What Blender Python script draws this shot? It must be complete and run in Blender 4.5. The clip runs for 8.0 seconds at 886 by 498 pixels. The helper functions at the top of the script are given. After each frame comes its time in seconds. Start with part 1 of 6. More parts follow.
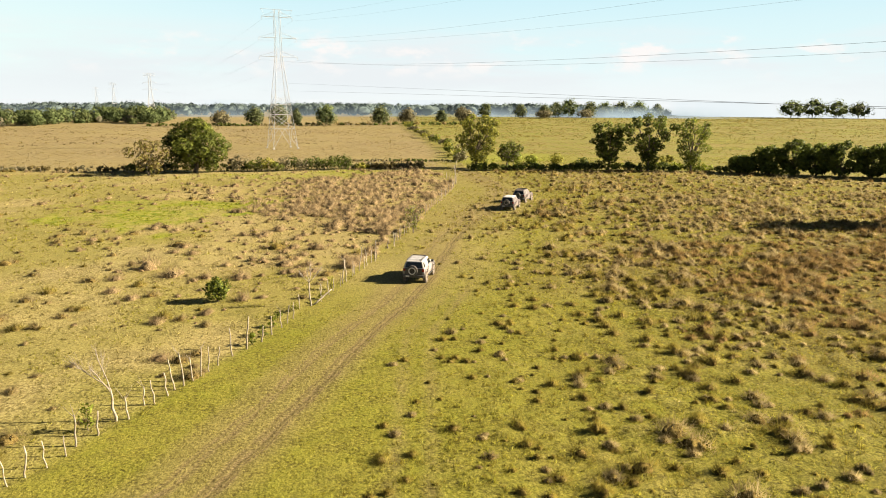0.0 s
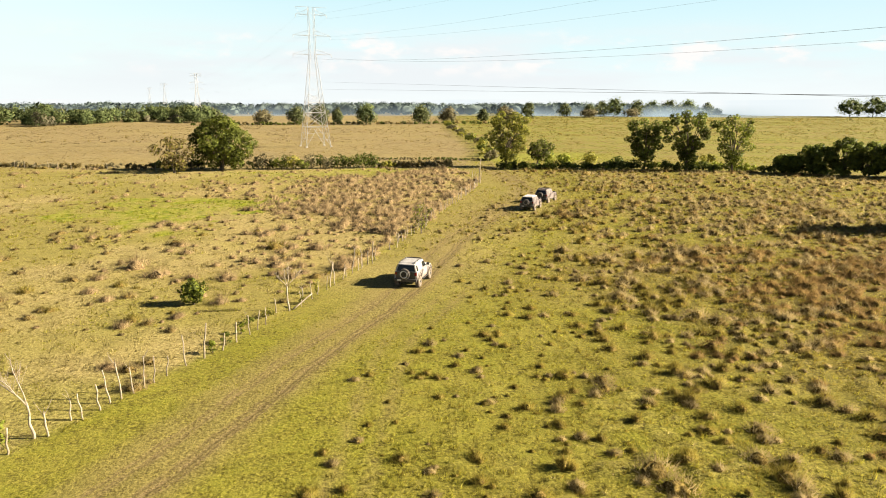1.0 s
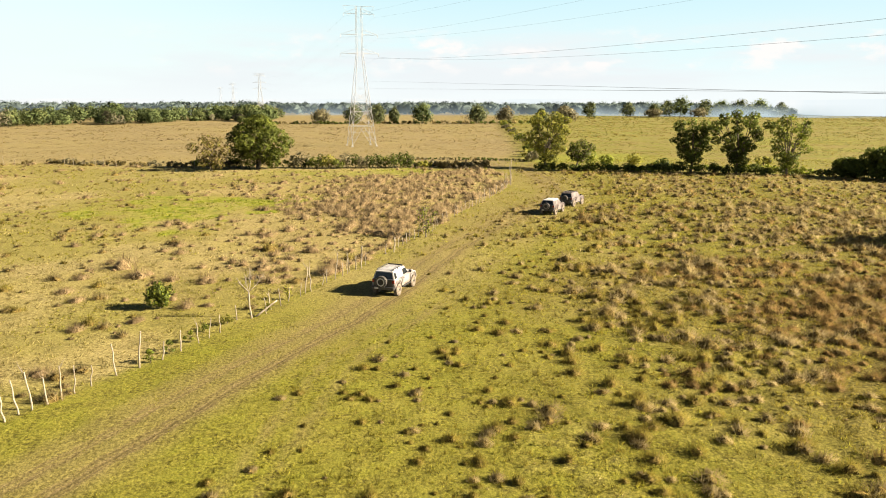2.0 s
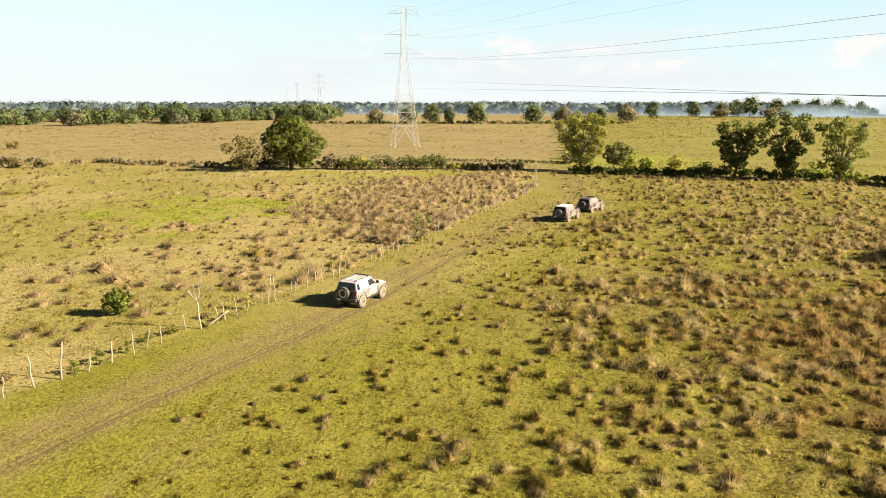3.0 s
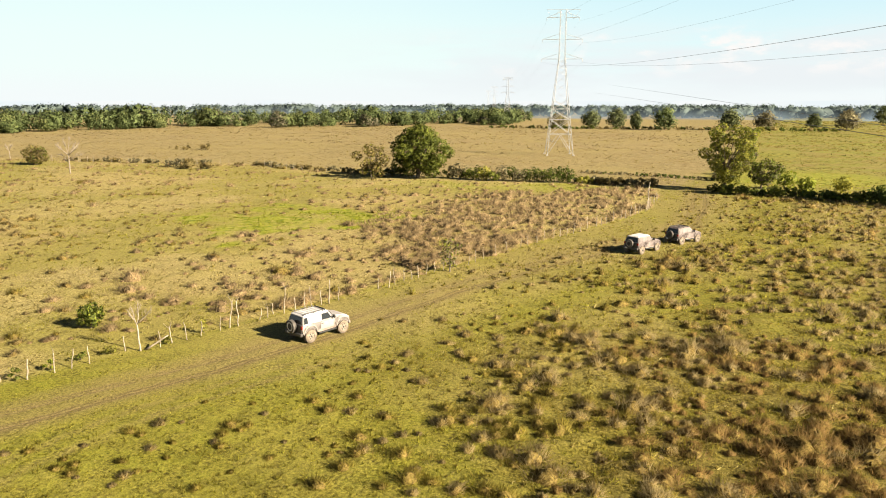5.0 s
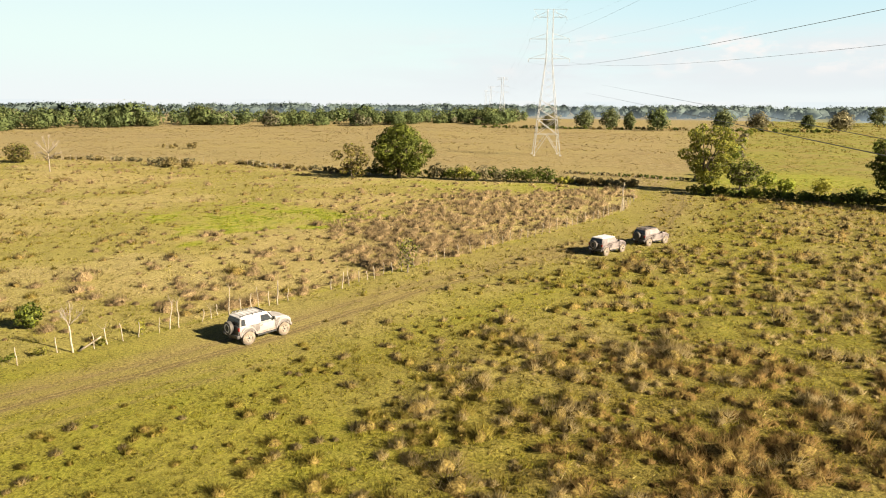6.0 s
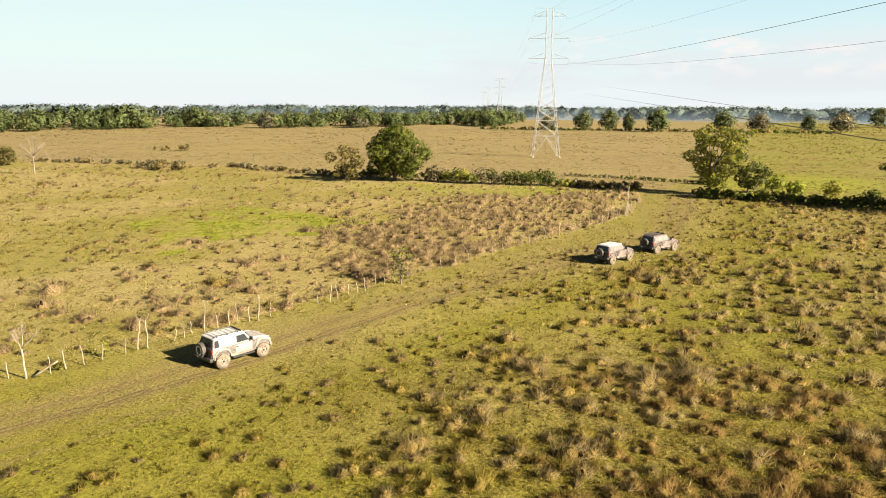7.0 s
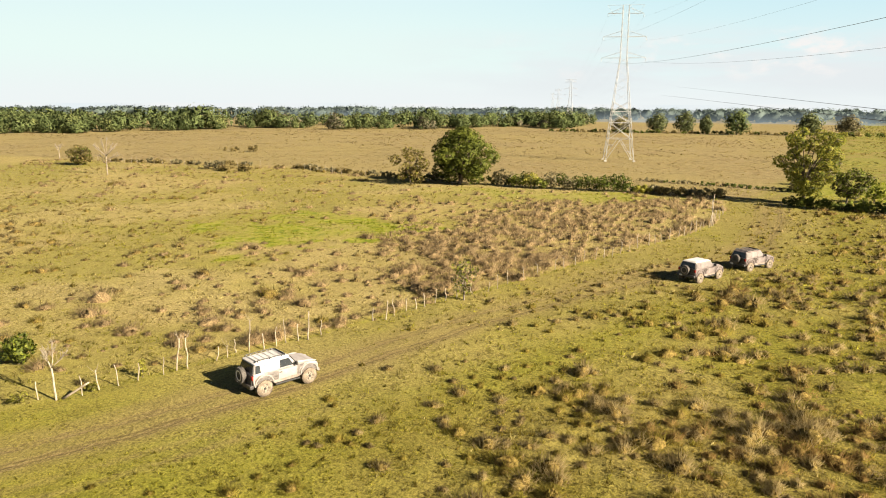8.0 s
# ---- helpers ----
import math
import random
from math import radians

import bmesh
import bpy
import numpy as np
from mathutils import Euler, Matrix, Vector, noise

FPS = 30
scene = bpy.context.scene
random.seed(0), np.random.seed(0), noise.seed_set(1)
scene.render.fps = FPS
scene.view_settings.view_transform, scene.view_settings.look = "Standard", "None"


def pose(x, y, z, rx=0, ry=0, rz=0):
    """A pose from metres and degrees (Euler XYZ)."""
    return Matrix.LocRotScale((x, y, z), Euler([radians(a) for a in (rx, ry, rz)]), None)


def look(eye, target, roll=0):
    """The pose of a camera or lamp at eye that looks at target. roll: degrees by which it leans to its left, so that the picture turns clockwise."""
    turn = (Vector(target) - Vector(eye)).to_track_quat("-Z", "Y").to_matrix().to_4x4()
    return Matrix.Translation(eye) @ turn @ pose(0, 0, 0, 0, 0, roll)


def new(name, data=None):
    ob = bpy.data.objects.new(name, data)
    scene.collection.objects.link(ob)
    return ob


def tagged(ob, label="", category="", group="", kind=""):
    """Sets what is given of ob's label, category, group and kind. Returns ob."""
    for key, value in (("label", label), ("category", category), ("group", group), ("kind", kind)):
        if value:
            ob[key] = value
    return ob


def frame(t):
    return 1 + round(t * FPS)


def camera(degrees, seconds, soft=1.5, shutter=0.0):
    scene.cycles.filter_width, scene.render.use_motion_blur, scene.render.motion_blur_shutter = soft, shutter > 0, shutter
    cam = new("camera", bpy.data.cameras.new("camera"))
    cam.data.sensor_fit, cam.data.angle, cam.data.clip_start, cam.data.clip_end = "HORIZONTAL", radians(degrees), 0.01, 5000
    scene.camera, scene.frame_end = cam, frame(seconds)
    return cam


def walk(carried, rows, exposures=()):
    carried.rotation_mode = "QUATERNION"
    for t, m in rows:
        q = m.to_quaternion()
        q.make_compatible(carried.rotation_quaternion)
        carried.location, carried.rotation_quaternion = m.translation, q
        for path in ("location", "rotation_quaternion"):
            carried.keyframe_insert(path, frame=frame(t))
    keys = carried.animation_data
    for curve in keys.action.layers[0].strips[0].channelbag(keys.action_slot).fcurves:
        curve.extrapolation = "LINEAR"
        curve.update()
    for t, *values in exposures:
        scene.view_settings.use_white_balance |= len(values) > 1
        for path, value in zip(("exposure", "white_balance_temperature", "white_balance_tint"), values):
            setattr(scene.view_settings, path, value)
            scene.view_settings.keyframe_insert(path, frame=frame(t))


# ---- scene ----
# ---------------------------------------------------------------- camera
cam = camera(65.2, 8.0, 0.95)
PATH = [
    (0, (-0.005, -0.070, 14.455), (11.096, 47.547, 3.997), 0.21),
    (0.5, (2.105, 1.601, 14.123), (11.801, 49.520, 3.647), 0.16),
    (1, (4.659, 2.951, 13.841), (12.523, 51.204, 3.363), 0.07),
    (1.5, (7.645, 4.142, 13.710), (13.603, 52.665, 3.224), -0.00),
    (1.7, (8.884, 4.600, 13.697), (13.820, 53.237, 3.204), 0.01),
    (2.8, (16.959, 7.288, 13.957), (17.470, 56.159, 3.403), 0.29),
    (2.9, (17.460, 7.507, 13.974), (17.785, 56.378, 3.413), 0.15),
    (3, (17.957, 7.760, 14.044), (16.628, 56.612, 3.476), 0.02),
    (3.1, (18.683, 8.082, 14.195), (15.830, 56.868, 3.621), 0.03),
    (3.2, (19.456, 8.422, 14.371), (14.193, 57.005, 3.791), 0.05),
    (3.3, (20.251, 8.771, 14.556), (13.479, 57.166, 3.970), 0.07),
    (3.4, (21.044, 9.121, 14.734), (14.229, 57.509, 4.143), 0.08),
    (3.5, (21.807, 9.464, 14.889), (14.978, 57.848, 4.292), 0.10),
    (3.6, (22.538, 9.799, 15.022), (15.762, 58.192, 4.426), 0.09),
    (3.7, (23.255, 10.134, 15.144), (16.481, 58.527, 4.549), 0.08),
    (3.8, (23.962, 10.466, 15.253), (17.193, 58.860, 4.660), 0.07),
    (3.9, (24.662, 10.796, 15.348), (17.785, 59.174, 4.756), 0.06),
    (4, (25.361, 11.121, 15.427), (17.135, 59.290, 4.837), 0.05),
    (4.1, (26.026, 11.406, 15.422), (14.510, 58.909, 4.892), 0.13),
    (4.2, (26.704, 11.731, 15.387), (12.909, 58.636, 4.918), 0.20),
    (5.3, (34.801, 16.370, 15.555), (19.289, 62.742, 5.113), 0.03),
    (5.5, (35.472, 16.828, 15.523), (20.020, 63.230, 5.122), 0.17),
    (6, (36.403, 17.218, 15.449), (21.009, 63.621, 4.973), 0.27),
    (6.5, (36.143, 18.704, 15.336), (20.836, 65.131, 4.836), 0.24),
    (7, (35.199, 21.394, 15.205), (19.932, 67.865, 4.845), 0.20),
    (7.5, (34.183, 23.978, 15.165), (18.974, 70.488, 4.892), 0.15),
    (7.6, (34.017, 24.433, 15.151), (17.827, 70.611, 4.882), 0.17),
    (7.7, (33.867, 24.862, 15.135), (15.714, 70.305, 4.868), 0.18),
    (7.8, (33.727, 25.277, 15.117), (14.273, 70.179, 4.854), 0.19),
    (7.9, (33.588, 25.688, 15.099), (14.086, 70.570, 4.839), 0.20),
    (8, (33.445, 26.106, 15.081), (13.782, 70.919, 4.824), 0.21),
]
EXPOSURE = 2.0
walk(cam, [(t, look(eye, target, roll)) for t, eye, target, roll in PATH], [(0, EXPOSURE), (1, EXPOSURE + 0.05), (4, EXPOSURE + 0.04), (5.5, EXPOSURE - 0.01), (8, EXPOSURE - 0.07)])

# ---------------------------------------------------------------- sky and sun
SUN_ELEVATION = 26.0
SUN_TOWARDS = Vector((0.985, -0.17, 0.0)).normalized()
world = bpy.data.worlds.new("sky")
scene.world = world
world.use_nodes = True
wn, wl = world.node_tree.nodes, world.node_tree.links
wn.clear()
w_out = wn.new("ShaderNodeOutputWorld")
w_bg = wn.new("ShaderNodeBackground")
w_sky = wn.new("ShaderNodeTexSky")
w_sky.sky_type = "NISHITA"
w_sky.sun_disc = False
w_sky.sun_elevation = radians(SUN_ELEVATION)
w_sky.sun_rotation = math.atan2(SUN_TOWARDS.x, SUN_TOWARDS.y)
w_sky.air_density, w_sky.dust_density, w_sky.ozone_density = 0.35, 0.25, 1.0
w_bg.inputs["Strength"].default_value = 0.02
# a hazy lower sky, paler and greener to the west, and broken cloud gathered low over the horizon
w_co = wn.new("ShaderNodeTexCoord")
w_sep = wn.new("ShaderNodeSeparateXYZ")
wl.new(w_co.outputs["Generated"], w_sep.inputs[0])


def w_range(source, lo, hi, smooth_=True):
    m = wn.new("ShaderNodeMapRange")
    m.interpolation_type = "SMOOTHSTEP" if smooth_ else "LINEAR"
    m.inputs["From Min"].default_value, m.inputs["From Max"].default_value = lo, hi
    wl.new(source, m.inputs["Value"])
    return m.outputs[0]


def w_mixed(fac, a, b_):
    m = wn.new("ShaderNodeMixRGB")
    for sock, v in ((m.inputs["Fac"], fac), (m.inputs["Color1"], a), (m.inputs["Color2"], b_)):
        if isinstance(v, tuple):
            sock.default_value = (*v, 1)
        else:
            wl.new(v, sock)
    return m.outputs[0]


def w_times(a, b_):
    m = wn.new("ShaderNodeMath")
    m.operation = "MULTIPLY"
    wl.new(a, m.inputs[0])
    wl.new(b_, m.inputs[1])
    return m.outputs[0]


def w_cloud(scale, size, detail, lo, hi, seed):
    m = wn.new("ShaderNodeMapping")
    m.inputs["Scale"].default_value, m.inputs["Location"].default_value = scale, (seed, 0.3 * seed, 0.7 * seed)
    wl.new(w_co.outputs["Generated"], m.inputs[0])
    t = wn.new("ShaderNodeTexNoise")
    t.inputs["Scale"].default_value, t.inputs["Detail"].default_value, t.inputs["Roughness"].default_value = size, detail, 0.55
    wl.new(m.outputs[0], t.inputs["Vector"])
    return w_range(t.outputs["Fac"], lo, hi)


up_, east = w_sep.outputs["Z"], w_range(w_sep.outputs["X"], -0.55, 0.15)
w_high = w_mixed(east, (9.5, 12.0, 12.3), (7.6, 11.0, 12.1))
w_lower = w_mixed(east, (10.8, 12.7, 12.1), (9.6, 11.9, 12.1))
w_pale = w_mixed(w_range(up_, 0.17, 0.06), w_high, w_lower)
w_pale = w_mixed(w_range(up_, 0.075, 0.0), w_pale, (11.3, 12.0, 12.0))
w_all = w_mixed(w_range(up_, 0.36, 0.14), w_sky.outputs[0], w_pale)
# a long grey-white bank, then brighter puffs along its top
w_bank = w_times(w_cloud((2.2, 2.2, 16.0), 1.5, 6.0, 0.36, 0.60, 2.0), w_times(w_range(up_, 0.115, 0.06), w_range(up_, -0.01, 0.03)))
w_bank = w_times(w_bank, w_range(w_sep.outputs["X"], -0.62, -0.1))
w_all = w_mixed(w_bank, w_all, (10.6, 11.2, 11.4))
w_puff = w_times(w_cloud((7.0, 7.0, 17.0), 2.1, 7.0, 0.53, 0.68, 5.0), w_times(w_range(up_, 0.105, 0.07), w_range(up_, 0.02, 0.055)))
w_puff = w_times(w_puff, w_range(w_sep.outputs["X"], -0.5, 0.0))
w_all = w_mixed(w_puff, w_all, (12.4, 12.0, 11.7))
wl.new(w_all, w_bg.inputs["Color"])
wl.new(w_bg.outputs[0], w_out.inputs[0])

sun_data = bpy.data.lights.new("sun", "SUN")
sun_data.energy, sun_data.angle, sun_data.color = 5.0, radians(0.53), (1.0, 0.87, 0.66)
sun = new("sun", sun_data)
sun.matrix_world = look((60, -10, 60), Vector((60, -10, 60)) - Vector((SUN_TOWARDS.x * math.cos(radians(SUN_ELEVATION)), SUN_TOWARDS.y * math.cos(radians(SUN_ELEVATION)), math.sin(radians(SUN_ELEVATION)))))

# ---------------------------------------------------------------- materials
rng = np.random.default_rng(7)


def nodes_of(name):
    m = bpy.data.materials.new(name)
    m.use_nodes = True
    nt = m.node_tree
    return m, nt.nodes, nt.links, nt.nodes["Principled BSDF"]


def noise_node(n, l, scale, detail=4.0, vector=None, rough=0.55):
    t = n.new("ShaderNodeTexNoise")
    t.inputs["Scale"].default_value, t.inputs["Detail"].default_value, t.inputs["Roughness"].default_value = scale, detail, rough
    if vector is not None:
        l.new(vector, t.inputs["Vector"])
    return t


def ramp(n, l, fac, stops):
    r = n.new("ShaderNodeValToRGB")
    e = r.color_ramp.elements
    while len(e) < len(stops):
        e.new(0.5)
    for el, (p, c) in zip(e, stops):
        el.position, el.color = p, (*c, 1)
    l.new(fac, r.inputs[0])
    return r


def mix(n, l, fac, a, b, kind="MIX"):
    m = n.new("ShaderNodeMixRGB")
    m.blend_type = kind
    for sock, v in ((m.inputs["Fac"], fac), (m.inputs["Color1"], a), (m.inputs["Color2"], b)):
        if isinstance(v, (int, float)):
            sock.default_value = v
        elif isinstance(v, tuple):
            sock.default_value = (*v, 1)
        else:
            l.new(v, sock)
    return m.outputs[0]


def surface(name, c1, c2, scale=4.0, rough=0.7, metal=0.0, bump=0.2, fine=40.0, vary=0.0):
    """A solid surface of two tones at a coarse and a fine scale, with relief; vary: how far repeats differ in tone."""
    m, n, l, b = nodes_of(name)
    co = n.new("ShaderNodeTexCoord").outputs["Object"]
    big, small = noise_node(n, l, scale, 5, co), noise_node(n, l, fine, 3, co)
    f = mix(n, l, 0.35, big.outputs["Fac"], small.outputs["Fac"])
    col = ramp(n, l, f, [(0.36, c1), (0.64, c2)]).outputs[0]
    if vary:
        info = n.new("ShaderNodeObjectInfo")
        v = n.new("ShaderNodeMapRange")
        v.inputs["To Min"].default_value, v.inputs["To Max"].default_value = 1 - vary, 1 + vary
        l.new(info.outputs["Random"], v.inputs["Value"])
        hsv = n.new("ShaderNodeHueSaturation")
        l.new(v.outputs[0], hsv.inputs["Value"])
        l.new(col, hsv.inputs["Color"])
        col = hsv.outputs[0]
    l.new(col, b.inputs["Base Color"])
    b.inputs["Roughness"].default_value, b.inputs["Metallic"].default_value = rough, metal
    if bump:
        bp = n.new("ShaderNodeBump")
        bp.inputs["Strength"].default_value, bp.inputs["Distance"].default_value = bump, 0.02
        l.new(small.outputs["Fac"], bp.inputs["Height"])
        l.new(bp.outputs[0], b.inputs["Normal"])
    return m


def foliage(name, dark, light, through_light=0.3, rough=0.6, odd=None, spread_=0.35, own=0.35, mottle=0.0):
    """Leaves or blades: each island has a tone of its own between dark and light, some are odd (dry); light passes through in part. mottle: how far handfuls of growth differ, down to dead brown."""
    m, n, l, b = nodes_of(name)
    geo = n.new("ShaderNodeNewGeometry")
    stops = [(0.0, dark), (0.75, light)] + ([(0.97, odd)] if odd else [])
    col = ramp(n, l, geo.outputs["Random Per Island"], stops).outputs[0]
    patch = noise_node(n, l, spread_, 3, geo.outputs["Position"])
    col = mix(n, l, 1 - own, col, ramp(n, l, patch.outputs["Fac"], [(0.35, tuple(0.55 * v for v in dark)), (0.65, tuple(1.25 * v for v in light))]).outputs[0])
    if mottle:
        hand = noise_node(n, l, 2.3, 5, geo.outputs["Position"], 0.68)
        col = mix(n, l, mottle, col, ramp(n, l, hand.outputs["Fac"], [(0.36, (0.36, 0.28, 0.22)), (0.47, (0.82, 0.76, 0.68)), (0.55, (1.0, 1.0, 1.0)), (0.66, (1.35, 1.35, 1.25))]).outputs[0], "MULTIPLY")
    l.new(col, b.inputs["Base Color"])
    b.inputs["Roughness"].default_value = rough
    b.inputs["Specular IOR Level"].default_value = 0.15
    tr = n.new("ShaderNodeBsdfTranslucent")
    l.new(col, tr.inputs["Color"])
    ms = n.new("ShaderNodeMixShader")
    ms.inputs[0].default_value = through_light
    l.new(b.outputs[0], ms.inputs[1])
    l.new(tr.outputs[0], ms.inputs[2])
    l.new(ms.outputs[0], n["Material Output"].inputs["Surface"])
    return m


M_LEAF = foliage("leaf_green", (0.055, 0.072, 0.014), (0.19, 0.212, 0.036), 0.45)
M_LEAF_DARK = foliage("leaf_dark", (0.042, 0.058, 0.013), (0.135, 0.16, 0.03), 0.45)
M_LEAF_BRIGHT = foliage("leaf_bright", (0.1, 0.135, 0.016), (0.26, 0.28, 0.035), 0.4)
M_LEAF_DRY = foliage("leaf_dry", (0.14, 0.108, 0.042), (0.3, 0.235, 0.092), 0.5)
M_LEAF_YELLOW = foliage("leaf_yellow", (0.15, 0.15, 0.026), (0.34, 0.318, 0.056), 0.5)
M_LEAF_GREY = foliage("leaf_grey", (0.1, 0.09, 0.045), (0.26, 0.225, 0.12), 0.4)
# woodland greens, paled and made bluer to carry some haze of distance
M_WOODS = foliage("leaf_woods", (0.082, 0.112, 0.04), (0.165, 0.2, 0.072), 0.5, odd=(0.19, 0.19, 0.085), spread_=0.12, own=0.3)
M_WOODS_LIGHT = foliage("leaf_light_woods", (0.12, 0.145, 0.05), (0.215, 0.238, 0.084), 0.5, odd=(0.24, 0.22, 0.105), spread_=0.12, own=0.3)
M_WOODS_BARE = foliage("leaf_bare_woods", (0.11, 0.1, 0.06), (0.21, 0.186, 0.118), 0.35, spread_=0.11)
# skyline leaves: the blue haze of distance is mixed into the colour
M_WOODS_HAZED = foliage("leaf_hazed_woods", (0.105, 0.142, 0.132), (0.15, 0.19, 0.17), 0.5, spread_=0.02, own=0.15)
# leaves of far single trees, greyed in colour to stand in for haze
M_LEAF_HAZED = foliage("leaf_hazed", (0.065, 0.082, 0.032), (0.165, 0.182, 0.075), 0.45)
# inner sprays: a darker leaf green painted as the shade within crowns
M_WOODS_INNER_SHADE = foliage("woods_inner_shade", (0.055, 0.075, 0.025), (0.1, 0.125, 0.045), 0.2, 0.9, spread_=0.3)
M_TUFT = foliage("tuft_grass", (0.215, 0.163, 0.072), (0.345, 0.27, 0.128), 0.6, odd=(0.375, 0.302, 0.152), spread_=0.7, own=0.3, mottle=0.3)
# browner copy of the tuft grass, its colour darkened for the dimmer east side
M_TUFT_RUSSET_DIMMED = foliage("tuft_russet_dimmed", (0.16, 0.1, 0.033), (0.27, 0.174, 0.061), 0.5, odd=(0.3, 0.205, 0.08), spread_=0.7, own=0.3, mottle=0.25)
M_TUFT_OLIVE = foliage("tuft_olive", (0.15, 0.122, 0.02), (0.26, 0.208, 0.04), 0.5, odd=(0.29, 0.225, 0.06), spread_=0.8, own=0.3, mottle=0.35)
M_TUFT_RED = foliage("tuft_reddish", (0.26, 0.188, 0.096), (0.445, 0.332, 0.182), 0.55, odd=(0.51, 0.4, 0.24), spread_=0.6, own=0.3, mottle=0.25)
# tussock hearts: dead matting, coloured darker to paint shade between the stems
M_CORE = foliage("matted_core_shaded", (0.1, 0.071, 0.022), (0.175, 0.128, 0.042), 0.0, 1.0, spread_=9.0, own=0.2, mottle=0.5)
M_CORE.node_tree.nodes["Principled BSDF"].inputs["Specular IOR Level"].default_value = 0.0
M_CORE_RED = foliage("matted_core_reddish_shaded", (0.115, 0.08, 0.038), (0.2, 0.142, 0.072), 0.0, 1.0, spread_=9.0, own=0.2, mottle=0.5)
M_RANK = foliage("rank_blades", (0.14, 0.117, 0.015), (0.29, 0.238, 0.037), 0.62, odd=(0.31, 0.245, 0.075), spread_=0.9, own=0.4, mottle=0.7)
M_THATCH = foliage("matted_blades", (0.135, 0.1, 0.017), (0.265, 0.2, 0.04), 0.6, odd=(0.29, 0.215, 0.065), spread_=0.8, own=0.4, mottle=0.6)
M_TURF = foliage("turf_blades", (0.19, 0.181, 0.02), (0.382, 0.354, 0.044), 0.55, odd=(0.4, 0.345, 0.1), spread_=0.6, own=0.55, mottle=0.6)
M_TURF_DRY = foliage("dry_turf_blades", (0.228, 0.186, 0.062), (0.417, 0.352, 0.13), 0.4, odd=(0.46, 0.38, 0.18), spread_=0.4, own=0.5, mottle=0.5)
M_MARSH = foliage("marsh_blades", (0.09, 0.09, 0.018), (0.2, 0.185, 0.042), 0.4, odd=(0.25, 0.215, 0.08), spread_=0.1)
M_LUSH = foliage("lush_blades", (0.14, 0.175, 0.012), (0.35, 0.365, 0.028), 0.6, odd=(0.4, 0.36, 0.12), spread_=0.25, mottle=0.5)
M_STUBBLE = foliage("stubble_blades", (0.14, 0.104, 0.05), (0.31, 0.239, 0.12), 0.4, odd=(0.34, 0.27, 0.15), spread_=0.1, own=0.5)
M_BARK = surface("bark", (0.07, 0.0525, 0.035), (0.168, 0.133, 0.091), 3.0, 0.9, 0, 0.6, 25)
M_POST = surface("weathered_post", (0.19, 0.15, 0.1), (0.38, 0.32, 0.24), 5.0, 0.85, 0, 0.5, 40, vary=0.15)
M_DEADWOOD = surface("bleached_wood", (0.21, 0.165, 0.115), (0.37, 0.315, 0.24), 4.0, 0.8, 0, 0.5, 30)
M_GREYWOOD = surface("grey_dead_wood", (0.17, 0.135, 0.1), (0.29, 0.24, 0.185), 4.0, 0.85, 0, 0.5, 30)
M_GALV = surface("galvanised_steel", (0.25, 0.25, 0.246), (0.37, 0.366, 0.355), 2.0, 0.6, 0.0, 0.05, 30)
M_CONCRETE = surface("concrete", (0.294, 0.28, 0.252), (0.42, 0.399, 0.35), 2.0, 0.9, 0, 0.3, 20)
M_WIRE = surface("conductor", (0.10, 0.10, 0.10), (0.18, 0.18, 0.18), 2.0, 0.6, 0.3, 0.0)
M_WHITE = surface("dusty_white_paint", (0.42, 0.39, 0.365), (0.6, 0.575, 0.57), 2.2, 0.45, 0, 0.05, 18)
M_DUSTY = surface("dusty_grey_pink_paint", (0.11, 0.087, 0.08), (0.24, 0.196, 0.185), 1.2, 0.6, 0, 0.12, 8)
M_MUD = surface("dried_mud_paint", (0.14, 0.102, 0.08), (0.29, 0.232, 0.2), 2.0, 0.8, 0, 0.25, 16)


def muddy(m, mud, low, high):
    """Dried mud thrown up over paint: thick below the height low, gone above high, with a ragged edge."""
    n_, l_ = m.node_tree.nodes, m.node_tree.links
    b_ = n_["Principled BSDF"]
    paint = b_.inputs["Base Color"].links[0].from_socket
    co = n_.new("ShaderNodeTexCoord").outputs["Object"]
    sep = n_.new("ShaderNodeSeparateXYZ")
    l_.new(co, sep.inputs[0])
    rag = n_.new("ShaderNodeMath")
    rag.operation = "MULTIPLY_ADD"
    l_.new(noise_node(n_, l_, 3.2, 6, co, 0.65).outputs["Fac"], rag.inputs[0])
    rag.inputs[1].default_value = -1.1
    l_.new(sep.outputs["Z"], rag.inputs[2])
    f = n_.new("ShaderNodeMapRange")
    f.inputs["From Min"].default_value, f.inputs["From Max"].default_value = high - 0.55, low - 0.55
    l_.new(rag.outputs[0], f.inputs["Value"])
    l_.new(mix(n_, l_, f.outputs[0], paint, mud), b_.inputs["Base Color"])


M_CREAM = surface("muddy_cream_paint", (0.25, 0.22, 0.208), (0.36, 0.325, 0.31), 2.6, 0.55, 0, 0.1, 9)
muddy(M_CREAM, (0.235, 0.2, 0.178), 0.45, 1.35)
M_DARKPAINT = surface("dusty_dark_paint", (0.022, 0.021, 0.022), (0.07, 0.062, 0.058), 2.0, 0.45, 0, 0.05, 18)
M_PLASTIC = surface("black_plastic", (0.02, 0.02, 0.02), (0.042, 0.0385, 0.035), 3.0, 0.6, 0, 0.1, 30)
M_TYRE = surface("muddy_tyre", (0.084, 0.063, 0.0455), (0.238, 0.189, 0.14), 3.0, 0.95, 0, 0.6, 20)
M_TYRE_DARK = surface("dusty_tyre_rubber", (0.035, 0.032, 0.03), (0.12, 0.105, 0.09), 3.0, 0.85, 0, 0.4, 20)
